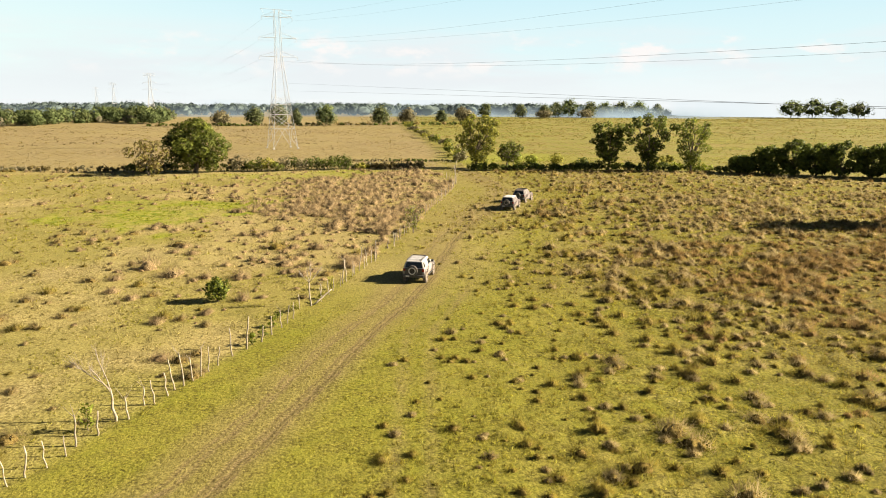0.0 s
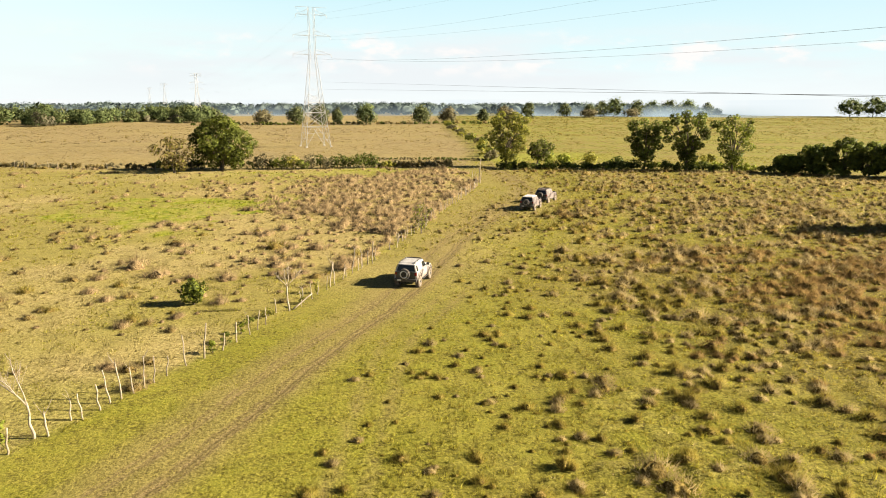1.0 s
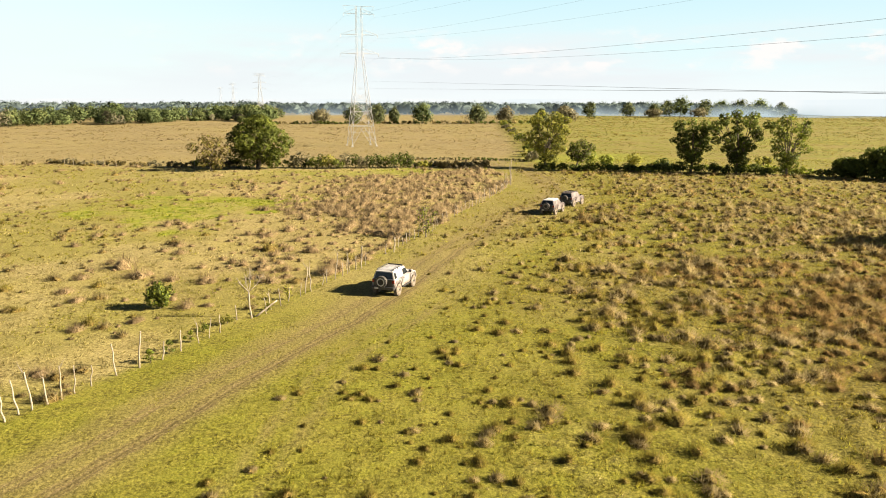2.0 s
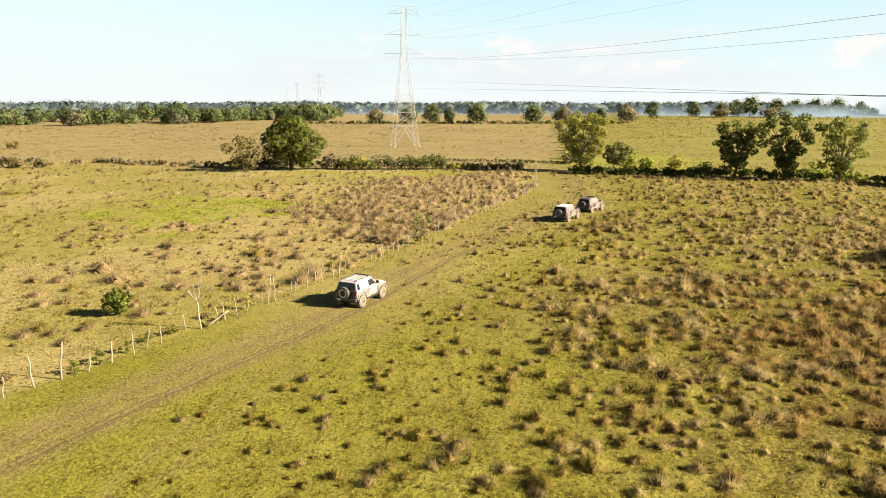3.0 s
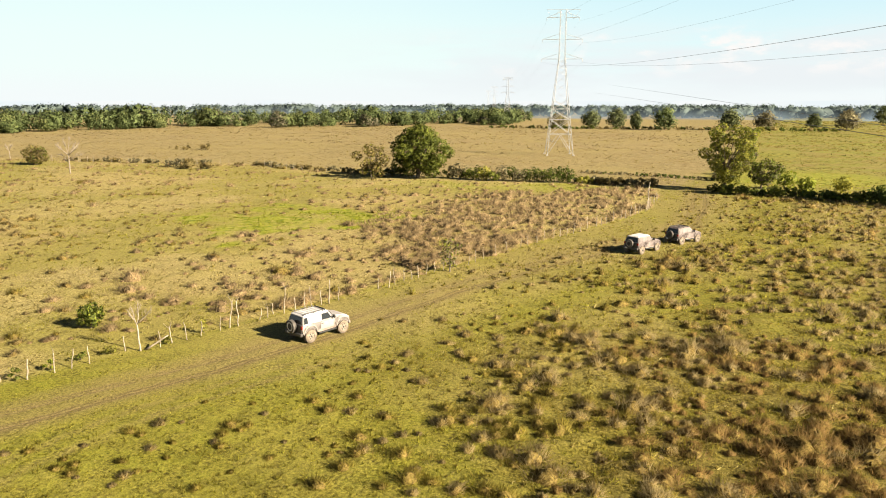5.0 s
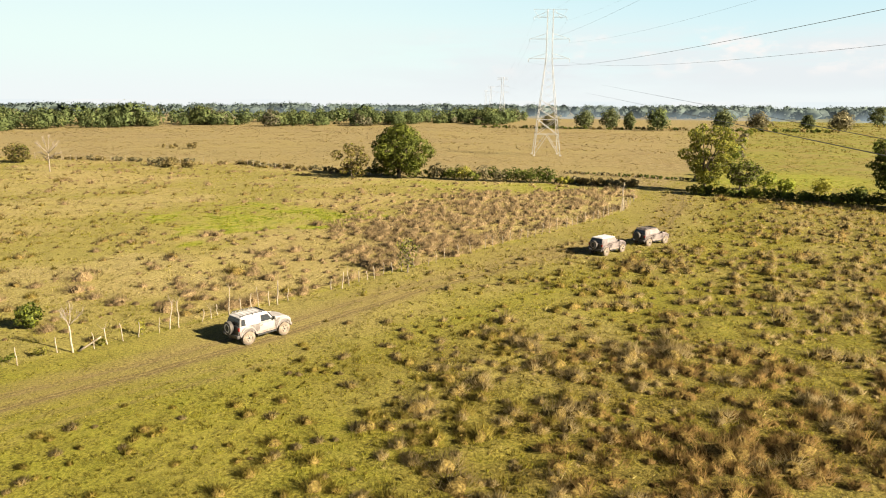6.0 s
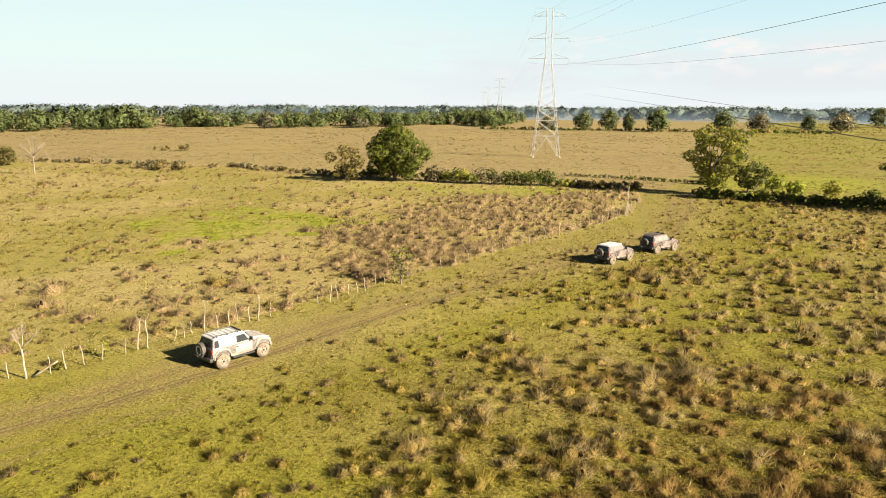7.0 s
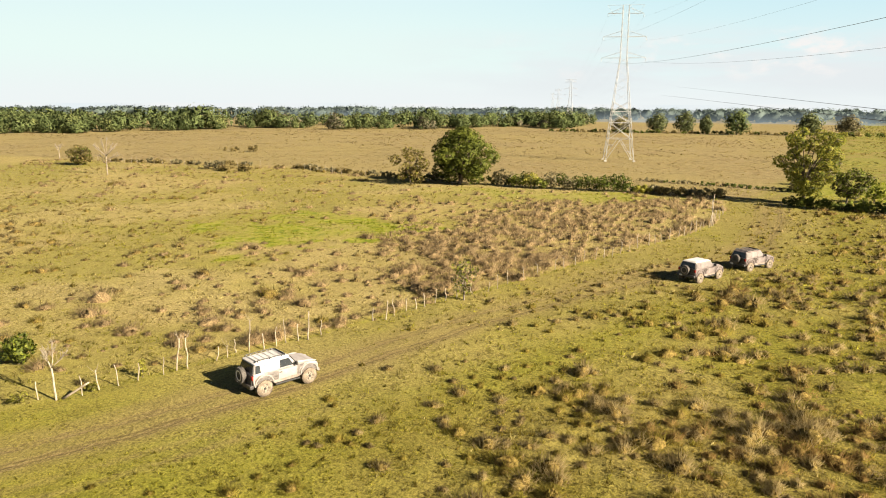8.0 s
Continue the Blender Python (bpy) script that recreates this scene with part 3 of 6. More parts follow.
grain = ramp(n, l, noise_node(n, l, 13.0, 5, pos, 0.7).outputs["Fac"], [(0.33, (0.45, 0.45, 0.42)), (0.5, (0.92, 0.93, 0.9)), (0.66, (1.35, 1.33, 1.2))]).outputs[0]
col = mix(n, l, 0.85, col, grain, "MULTIPLY")
l.new(col, b.inputs["Base Color"])
b.inputs["Roughness"].default_value = 0.95
b.inputs["Specular IOR Level"].default_value = 0.1
bp = n.new("ShaderNodeBump")
bp.inputs["Strength"].default_value, bp.inputs["Distance"].default_value = 0.9, 0.16
hm = mix(n, l, 0.5, n_fine.outputs["Fac"], n_mid.outputs["Fac"])
l.new(hm, bp.inputs["Height"])
l.new(bp.outputs[0], b.inputs["Normal"])


# ---------------------------------------------------------------- grass
def blades(x, y, count, tall, wide, lean, reach, bushy=0.6):
    """Bunches of grass: count blades at each place; tall, reach: arrays per place. Returns verts, triangle faces and the bunch's rounded normals."""
    k = len(x) * count
    cx, cy = np.repeat(x, count), np.repeat(y, count)
    q = np.sqrt(rng.random(k))
    h = np.repeat(tall, count) * rng.uniform(0.6, 1.1, k) * (1 - 0.45 * q * q)
    r = np.repeat(reach, count) * q
    a = rng.uniform(0, 2 * np.pi, k)
    bx, by = cx + r * np.cos(a), cy + r * np.sin(a)
    bz = ground_z(bx, by) - 0.02
    out = lean * h * (0.25 + 0.75 * q)
    a2 = a + rng.normal(0, 0.6, k)
    tx, ty, tz = bx + out * np.cos(a2), by + out * np.sin(a2), bz + h * (1 - 0.25 * lean * q)
    f = rng.uniform(0, np.pi, k)
    w = 0.5 * wide * rng.uniform(0.7, 1.3, k)
    ox, oy = w * np.cos(f), w * np.sin(f)
    v = np.stack([np.stack([bx - ox, by - oy, bz], -1), np.stack([bx + ox, by + oy, bz], -1), np.stack([tx, ty, tz], -1)], 1).reshape(-1, 3)
    nx, ny = bushy * q * np.cos(a) + rng.normal(0, 0.25, k), bushy * q * np.sin(a) + rng.normal(0, 0.25, k)
    nrm = np.stack([nx, ny, np.full(k, 0.75)], -1)
    nrm /= np.linalg.norm(nrm, axis=1)[:, None]
    return v, np.arange(3 * k).reshape(-1, 3), np.repeat(nrm, 3, axis=0)


def mounds(x, y, count, size, wide):
    """Tussocks: a matted dome each, shaggy all over with fine stems that stand out of it and droop. Returns the domes and the stems, each as verts, faces, normals."""
    m = len(x)
    seg = 8
    turn = rng.uniform(0, 2 * np.pi, m)
    rx = 0.45 * size * rng.uniform(0.7, 1.35, m)
    ry = 0.45 * size * rng.uniform(0.7, 1.35, m)
    tall = 0.5 * size ** 0.85 * rng.uniform(0.75, 1.3, m)
    gz = ground_z(x, y)
    rings = []
    for lift, wide_ in ((-0.2, 0.64), (0.2, 0.5), (0.37, 0.24)):
        a = turn[:, None] + np.arange(seg) * 2 * np.pi / seg
        r = wide_ * rng.uniform(0.72, 1.18, (m, seg))
        rings.append(np.stack([x[:, None] + rx[:, None] * r * np.cos(a), y[:, None] + ry[:, None] * r * np.sin(a), gz[:, None] + tall[:, None] * lift * rng.uniform(0.75, 1.2, (m, seg))], -1))
    dome = np.concatenate(rings + [np.stack([x, y, gz + 0.42 * tall], -1)[:, None]], 1)
    per = 3 * seg + 1
    tri = []
    for k in range(2):
        for i in range(seg):
            a, b_, c, d = k * seg + i, k * seg + (i + 1) % seg, (k + 1) * seg + (i + 1) % seg, (k + 1) * seg + i
            tri += [(a, b_, c), (a, c, d)]
    tri += [(2 * seg + i, 2 * seg + (i + 1) % seg, 3 * seg) for i in range(seg)]
    dome_f = (np.array(tri)[None] + (np.arange(m) * per)[:, None, None]).reshape(-1, 3)
    dome_n = dome - np.stack([x, y, gz - 0.1 * size], -1)[:, None] + rng.normal(0, 0.12, dome.shape) * size[:, None, None]
    dome_n = (dome_n / np.linalg.norm(dome_n, axis=2)[:, :, None]).reshape(-1, 3)
    k = m * count
    own = np.repeat(np.arange(m), count)
    az = rng.uniform(0, 2 * np.pi, k)
    q = np.sqrt(rng.random(k))
    lift = 0.48 * tall[own] * (1 - q * q) * rng.uniform(0.5, 1.1, k)
    foot = np.stack([x[own] + 0.9 * rx[own] * q * np.cos(az), y[own] + 0.9 * ry[own] * q * np.sin(az), gz[own] + lift - 0.03], -1)
    lean = rng.normal(0, 0.2, (m, 2))
    way = np.stack([0.85 * q * np.cos(az) + lean[own, 0], 0.8 * q * np.sin(az) + lean[own, 1], np.full(k, 0.66)], -1) + rng.normal(0, 0.36, (k, 3))
    way[:, 2] = np.maximum(way[:, 2], 0.05)
    way /= np.linalg.norm(way, axis=1)[:, None]
    tip = foot + way * (tall[own] * rng.uniform(0.3, 0.85, k))[:, None]
    f = rng.uniform(0, np.pi, k)
    w = 0.5 * wide * rng.uniform(0.6, 1.4, k)
    off = np.stack([w * np.cos(f), w * np.sin(f), np.zeros(k)], -1)
    v = np.stack([foot - off, foot + off, tip], 1).reshape(-1, 3)
    sn = np.stack([q * np.cos(az), q * np.sin(az), 0.32 + 0.45 * (1 - q)], -1) + rng.normal(0, 0.15, (k, 3))
    sn /= np.linalg.norm(sn, axis=1)[:, None]
    return (dome.reshape(-1, 3), dome_f, dome_n), (v, np.arange(3 * k).reshape(-1, 3), np.repeat(sn, 3, axis=0))


def tufts(x, y, count, size, wide):
    """Tussocks: fine stems that stand out of one crown on all sides, longest in the middle."""
    m = len(x)
    rx = 0.42 * size * rng.uniform(0.8, 1.25, m)
    gz = ground_z(x, y)
    lean_x, lean_y = rng.normal(0, 0.12, m), rng.normal(0, 0.12, m)
    k = m * count
    own = np.repeat(np.arange(m), count)
    az = rng.uniform(0, 2 * np.pi, k)
    up = rng.uniform(0.0, 1.0, k) ** 0.75
    side = np.sqrt(1 - up ** 2)
    fr = rx[own] * np.sqrt(rng.random(k))
    foot = np.stack([x[own] + fr * np.cos(az), y[own] + fr * np.sin(az), gz[own] - 0.02 * np.ones(k)], -1)
    way = np.stack([side * np.cos(az) * 0.75 + lean_x[own], side * np.sin(az) * 0.75 + lean_y[own], 0.42 + 0.7 * up], -1) + rng.normal(0, 0.16, (k, 3))
    way[:, 2] = np.maximum(way[:, 2], 0.12)
    way /= np.linalg.norm(way, axis=1)[:, None]
    tip = foot + way * (size[own] * rng.uniform(0.45, 1.05, k))[:, None]
    f = rng.uniform(0, np.pi, k)
    w = 0.5 * wide * rng.uniform(0.6, 1.4, k)
    off = np.stack([w * np.cos(f), w * np.sin(f), np.zeros(k)], -1)
    v = np.stack([foot - off, foot + off, tip], 1).reshape(-1, 3)
    sn = np.stack([side * np.cos(az), side * np.sin(az), 0.30 + 0.5 * up], -1) + rng.normal(0, 0.2, (k, 3))
    sn /= np.linalg.norm(sn, axis=1)[:, None]
    return v, np.arange(3 * k).reshape(-1, 3), np.repeat(sn, 3, axis=0)


def scatter(x0, x1, y0, y1, per_m2):
    k = int((x1 - x0) * (y1 - y0) * per_m2)
    return rng.uniform(x0, x1, k), rng.uniform(y0, y1, k)


def in_sight(x, y):
    """The stretch of pasture that the walk looks over."""
    return (x > -14 - 0.98 * np.maximum(y - 20, 0)) & (x < 34 + 0.85 * np.maximum(y - 18, 0)) & (y > 17)


CAR_PLACES = [(10.85, 55.2), (30.4, 89.6), (34.5, 96.2)]


def clear_of_cars(x, y):
    ok = np.ones(x.shape, bool)
    for cx, cy in CAR_PLACES:
        ok &= np.hypot(x - cx, y - cy) > 2.6
    return ok


def tuft_share(x, y):
    """How thickly tall tufts stand, 0 to 1: on the hummocks above all."""
    r = rough_share(x, y)
    clumped = smooth(0.42, 0.72, field(x, y, 5.5, 2))
    left = 0.1 + 0.24 * clumped * (0.4 + 0.6 * smooth(52, 70, y)) + 0.10 * clumped * smooth(100, 120, y)
    left = left + 0.6 * np.exp(-((y - hedge_y(x) + 1.6) / 1.6) ** 2) * (x < -24)
    left = left + 0.2 * (1 - smooth(1.1, 1.9, ellipse(x, y, *HEATH) + 0.8 * (field(x, y, 5.0, 3) - 0.5)))
    fd = along(FENCE, x, y)
    left = np.maximum(left, 0.85 * np.exp(-((fd + 1.3) / 1.1) ** 2) * smooth(55, 60, y) * (1 - smooth(74, 82, y)))
    left = np.maximum(left, (0.5 + 0.14 * smooth(84, 100, y)) * heath_share(x, y)) * (1 - 0.9 * wet(x, y)) * (1 - smooth(-2, 0.5, y - hedge_y(x)))
    return np.clip(np.where(fd > 0, 0.85 * r * (0.62 + 0.8 * smooth(0.34, 0.62, field(x, y, 2.4, 1))), left), 0, 1)


def grass(name, parts_, material, label, core=None, core_material=None):
    """One sheet of grass from bunches; core: matted hearts of tussocks, which go into the same sheet."""
    v, f, nn, o = [], [], [], 0
    for vv, ff, nv in parts_ + (core or []):
        v.append(vv)
        f.append(ff + o)
        nn.append(nv)
        o += len(vv)
    ob = array_mesh(name, np.concatenate(v), np.concatenate(f), material, None, np.concatenate(nn))
    if core:
        first = sum(len(ff) for _, ff, _ in parts_)
        ob.data.materials.append(core_material)
        ob.data.polygons.foreach_set("material_index", (np.arange(len(ob.data.polygons)) >= first).astype(np.int32))
    return tagged(ob, label, "grass", kind="stuff")


def jittered(x0, x1, y0, y1, step):
    """Places about a step apart, as tufts keep their distance."""
    a, b_ = np.meshgrid(np.arange(x0, x1, step), np.arange(y0, y1, step))
    a, b_ = a.ravel(), b_.ravel()
    return a + rng.uniform(-0.45, 0.45, a.size) * step, b_ + rng.uniform(-0.45, 0.45, a.size) * step


made = {key + end: [] for key in ("tuft", "russet", "olive", "red") for end in ("", "_core")}
for y0, y1, x0, x1, step, count, wide in ((16, 40, -25, 58, 0.84, 270, 0.02), (40, 62, -40, 76, 0.92, 215, 0.027), (62, 95, -80, 100, 1.1, 115, 0.042), (95, 165, -140, 120, 1.45, 50, 0.075), (-26, 17, -46, 70, 1.0, 26, 0.06)):
    x, y = jittered(x0, x1, y0, y1, step)
    keep = (in_sight(x, y) | (y1 < 18)) & clear_of_cars(x, y)
    x, y = x[keep], y[keep]
    keep = rng.random(len(x)) < tuft_share(x, y)
    x, y = x[keep], y[keep]
    s = np.clip(0.85 * np.exp(rng.normal(0, 0.45, len(x))), 0.3, 1.9) * (0.55 + 0.9 * field(x, y, 3.0, 3)) * np.where(along(FENCE, x, y) > 0, (0.78 + 0.34 * smooth(36, 50, y)) * (0.5 + 0.5 * smooth(4 - 2 * smooth(60, 78, y), 22 - 6 * smooth(40, 60, y) - 7 * smooth(60, 78, y), along(TRACK, x, y))), 1.12)
    heath = heath_share(x, y) > 0.3
    s = np.where(heath, np.clip(s, 0.7, 1.7) * 1.3, np.where((along(FENCE, x, y) < 0) & (rng.random(len(x)) < 0.5), 0.45 * s, s))
    heath = heath | ((along(FENCE, x, y) < 0) & (rng.random(len(x)) < np.maximum(0.6 * smooth(88, 108, y), 0.9 * (1 - smooth(1.2, 2.2, ellipse(x, y, *HEATH))))))
    # the browner, darkened copy takes over towards the east, mostly close by
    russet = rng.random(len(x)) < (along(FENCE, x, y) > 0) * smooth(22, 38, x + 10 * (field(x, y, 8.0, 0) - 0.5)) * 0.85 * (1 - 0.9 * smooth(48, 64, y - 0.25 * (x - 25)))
    brown = rng.random(len(x)) < np.where(along(FENCE, x, y) > 0, 0.25 + 0.75 * brown_share(x, y), 0.75)
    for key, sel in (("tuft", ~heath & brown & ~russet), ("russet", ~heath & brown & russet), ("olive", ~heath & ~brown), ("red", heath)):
        if sel.any():
            core, stems = mounds(x[sel], y[sel], int(1.8 * count) if key == "red" else count, s[sel], wide * (0.65 if key == "red" else 1.0))
            made[key].append(stems)
            made[key + "_core"].append(core)
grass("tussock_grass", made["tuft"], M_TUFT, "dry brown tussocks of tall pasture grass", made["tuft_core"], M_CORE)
grass("dimmed_russet_tussocks", made["russet"], M_TUFT_RUSSET_DIMMED, "russet-brown tussocks with a colour darkened for the dimmer east side", made["russet_core"], M_CORE)
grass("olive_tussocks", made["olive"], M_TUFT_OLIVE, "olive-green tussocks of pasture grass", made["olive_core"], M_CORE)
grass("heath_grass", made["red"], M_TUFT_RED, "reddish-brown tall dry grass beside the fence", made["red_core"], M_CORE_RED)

# loose rank grass between the tussocks, and the tall stems of the heath
rank, stems_made = [], []
for y0, y1, x0, x1, per, count, wide in ((16, 40, -10, 58, 8.0, 12, 0.022), (40, 62, -20, 76, 5.0, 11, 0.032), (62, 95, -40, 100, 4.0, 9, 0.045), (95, 152, -60, 120, 1.5, 9, 0.09)):
    x, y = scatter(x0, x1, y0, y1, per)
    keep = in_sight(x, y) & clear_of_cars(x, y)
    x, y = x[keep], y[keep]
    heath = heath_share(x, y)
    keep = rng.random(len(x)) < np.maximum(0.9 * rough_share(x, y) * (along(FENCE, x, y) > 0) * (0.4 + 0.9 * field(x, y, 1.7, 5)), heath * smooth(0.25, 0.6, field(x, y, 2.3, 0)))
    x, y, heath = x[keep], y[keep], heath[keep] > 0.3
    s = np.clip(0.25 * np.exp(rng.normal(0, 0.35, len(x))), 0.1, 0.6) * np.where(heath, 2.3, 1.0)
    rank.append(tufts(x[~heath], y[~heath], count, s[~heath], wide))
    if heath.any():
        stems_made.append(tufts(x[heath], y[heath], 2 * count, s[heath], wide * 0.8))
grass("rank_grass", rank, M_RANK, "loose olive and straw-coloured grass between tussocks")
grass("heath_stems", stems_made, M_TUFT_RED, "tall thin pinkish-brown grass stems")

turf_made, dry_made, lush_made, rough_made = [], [], [], []
for y0, y1, x0, x1, per, count, wide, tall in ((16, 40, -22, 58, 15, 10, 0.028, 0.12), (40, 65, -40, 76, 10, 9, 0.038, 0.14), (65, 105, -90, 100, 3.8, 8, 0.065, 0.17), (105, 165, -140, 120, 1.2, 7, 0.11, 0.2)):
    x, y = scatter(x0, x1, y0, y1, per)
    keep = in_sight(x, y) & (field(x, y, 0.8, 1) > 0.3)
    x, y = x[keep], y[keep]
    dirt_m, dry_m, wet_m, thatch_m = ground_masks(x, y)[:4]
    keep = rng.random(len(x)) > 1.15 * dirt_m
    x, y, dry_m, wet_m, thatch_m = x[keep], y[keep], dry_m[keep], wet_m[keep], thatch_m[keep]
    h = tall * np.clip(np.exp(rng.normal(-0.1, 0.45, len(x))), 0.3, 2.2) * (0.6 + 0.9 * field(x, y, 3.0, 2))
    lane = (along(FENCE, x, y) > 0.3) * (1 - smooth(1.5, 5.0, along(TRACK, x, y)))
    h = h * (1 - 0.6 * lane * (1 - smooth(58, 70, y)))
    pick = rng.random(len(x))
    lush = pick < wet_m
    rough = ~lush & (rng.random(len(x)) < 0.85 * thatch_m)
    dryg = ~lush & ~rough & (rng.random(len(x)) < dry_m)
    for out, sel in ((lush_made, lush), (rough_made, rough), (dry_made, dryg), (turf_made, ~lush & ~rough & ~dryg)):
        if sel.any():
            out.append(tufts(x[sel], y[sel], count, h[sel], wide))
grass("pasture_turf", turf_made, M_TURF, "short yellow-green pasture grass")
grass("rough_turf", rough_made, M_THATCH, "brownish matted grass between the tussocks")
grass("dry_turf", dry_made, M_TURF_DRY, "short straw-coloured dry grass")
grass("lush_turf", lush_made, M_LUSH, "bright green grass in a damp hollow")

# rough growth in the fields beyond the hedge
far_dry, far_green, far_brown = [], [], []
for y0, y1, x0, x1, per, count, wide, tall in ((100, 240, -260, 250, 0.5, 7, 0.11, 0.27), (240, 430, -330, 400, 0.16, 6, 0.26, 0.45), (430, 640, 60, 640, 0.06, 6, 0.45, 0.7)):
    x, y = scatter(x0, x1, y0, y1, per)
    keep = (y > hedge_y(x) + 3) & (x > -1.15 * y - 20) & (x < 1.05 * y + 10) & (field(x, y, 9.0, 1) > 0.35)
    x, y = x[keep], y[keep]
    edge = np.interp(y, [150, 200, 400, 560], [38, 47, 70, 100])
    h = tall * np.exp(rng.normal(-0.2, 0.4, len(x)))
    pick = rng.random(len(x))
    for out, sel in ((far_dry, (x < edge) & (pick < 0.6)), (far_brown, (x < edge) & (pick > 0.85) | (x > edge + 3) & (pick < 0.45)), (far_green, (x > edge + 3) & (pick >= 0.45))):
        out.append(blades(x[sel], y[sel], count, h[sel], wide, 0.7, 1.0 * h[sel], 0.9))
grass("far_stubble", far_dry, M_STUBBLE, "straw-coloured rough growth in the far field")
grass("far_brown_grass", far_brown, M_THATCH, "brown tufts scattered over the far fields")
grass("far_rough_grass", far_green, M_MARSH, "yellow-green rough grass in the far pasture")


# ---------------------------------------------------------------- trees and bushes
def leaf_cloud(lobes, count, size, seed, gap=0.25, whole=None, ragged=0.5):
    """Leaf clumps (quads bent along their middle) over a set of lobes (x, y, z, rx, ry, rz); patches of each lobe stay bare. whole: the middle of a far crown that is shaded as one mass."""
    g = np.random.default_rng(seed)
    lob = np.array(lobes, float)
    area = lob[:, 3] * lob[:, 5]
    who = g.choice(len(lob), count, p=area / area.sum())
    d = g.normal(size=(count, 3))
    d /= np.linalg.norm(d, axis=1)[:, None]
    lump = np.sin(d[:, 0] * 5 + who) * np.sin(d[:, 1] * 6 + 2 * who) * np.sin(d[:, 2] * 5 + 3 * who)
    keep = lump > -0.5 + gap
    shell = 0.55 + 0.5 * g.random(count) ** 0.5 + 0.22 * lump if whole is None else 0.5 + 0.45 * g.random(count) ** 0.5
    c = lob[who, :3] + d * lob[who, 3:6] * shell[:, None]
    keep &= c[:, 2] > 0.15
    c, d = c[keep], d[keep]
    k = len(c)
    nrm = d + 0.75 * g.normal(size=(k, 3))
    nrm[:, 2] += 0.25
    nrm /= np.linalg.norm(nrm, axis=1)[:, None]
    t = np.cross(nrm, g.normal(size=(k, 3)))
    t /= np.linalg.norm(t, axis=1)[:, None]
    s = np.cross(nrm, t)
    a = size * g.uniform(0.5, 1.3, k)[:, None]
    w = a * g.uniform(0.35, 0.6, k)[:, None]
    drop = nrm * a * g.uniform(0.1, 0.35, k)[:, None]
    v = np.stack([c - t * a, c - s * w + drop * 0.4, c + t * a - drop, c + s * w + drop * 0.4], 1).reshape(-1, 3)
    if whole is None:
        soft_n = d + 0.3 * g.normal(size=(k, 3))
    else:
        mass = c - np.array(whole, float)
        soft_n = 1.1 * mass / np.linalg.norm(mass, axis=1)[:, None] + 0.6 * d + ragged * g.normal(size=(k, 3))
    soft_n /= np.linalg.norm(soft_n, axis=1)[:, None]
    return v, np.arange(4 * k).reshape(-1, 4), np.repeat(soft_n, 4, axis=0)


def crown_core(lobes, seed, share=0.68):
    """The closed inner mass of a far crown: rough six-sided lumps, one to a lobe."""
    g = np.random.default_rng(seed)
    v, f, nn = [], [], []
    seg = 6
    for i, (x, y, z, rx, ry, rz) in enumerate(lobes):
        ring = []
        for q in (-0.9, -0.2, 0.5, 0.96):
            a = np.arange(seg) * 2 * np.pi / seg + g.uniform(0, 1)
            r = share * math.sqrt(1 - q * q) * g.uniform(0.65, 1.25, seg)
            ring.append(np.stack([x + rx * r * np.cos(a), y + ry * r * np.sin(a), np.maximum(z + share * rz * q * g.uniform(0.75, 1.25, seg), 0)], -1))
        pts = np.concatenate(ring)
        o = len(pts) * i
        for k in range(3):
            for s in range(seg):
                f.append((o + k * seg + s, o + k * seg + (s + 1) % seg, o + (k + 1) * seg + (s + 1) % seg, o + (k + 1) * seg + s))
        d = (pts - (x, y, z)) / (rx, ry, rz) + 0.55 * g.normal(size=pts.shape)
        v.append(pts)
        nn.append(d / np.linalg.norm(d, axis=1)[:, None])
    return np.concatenate(v), np.array(f), np.concatenate(nn)


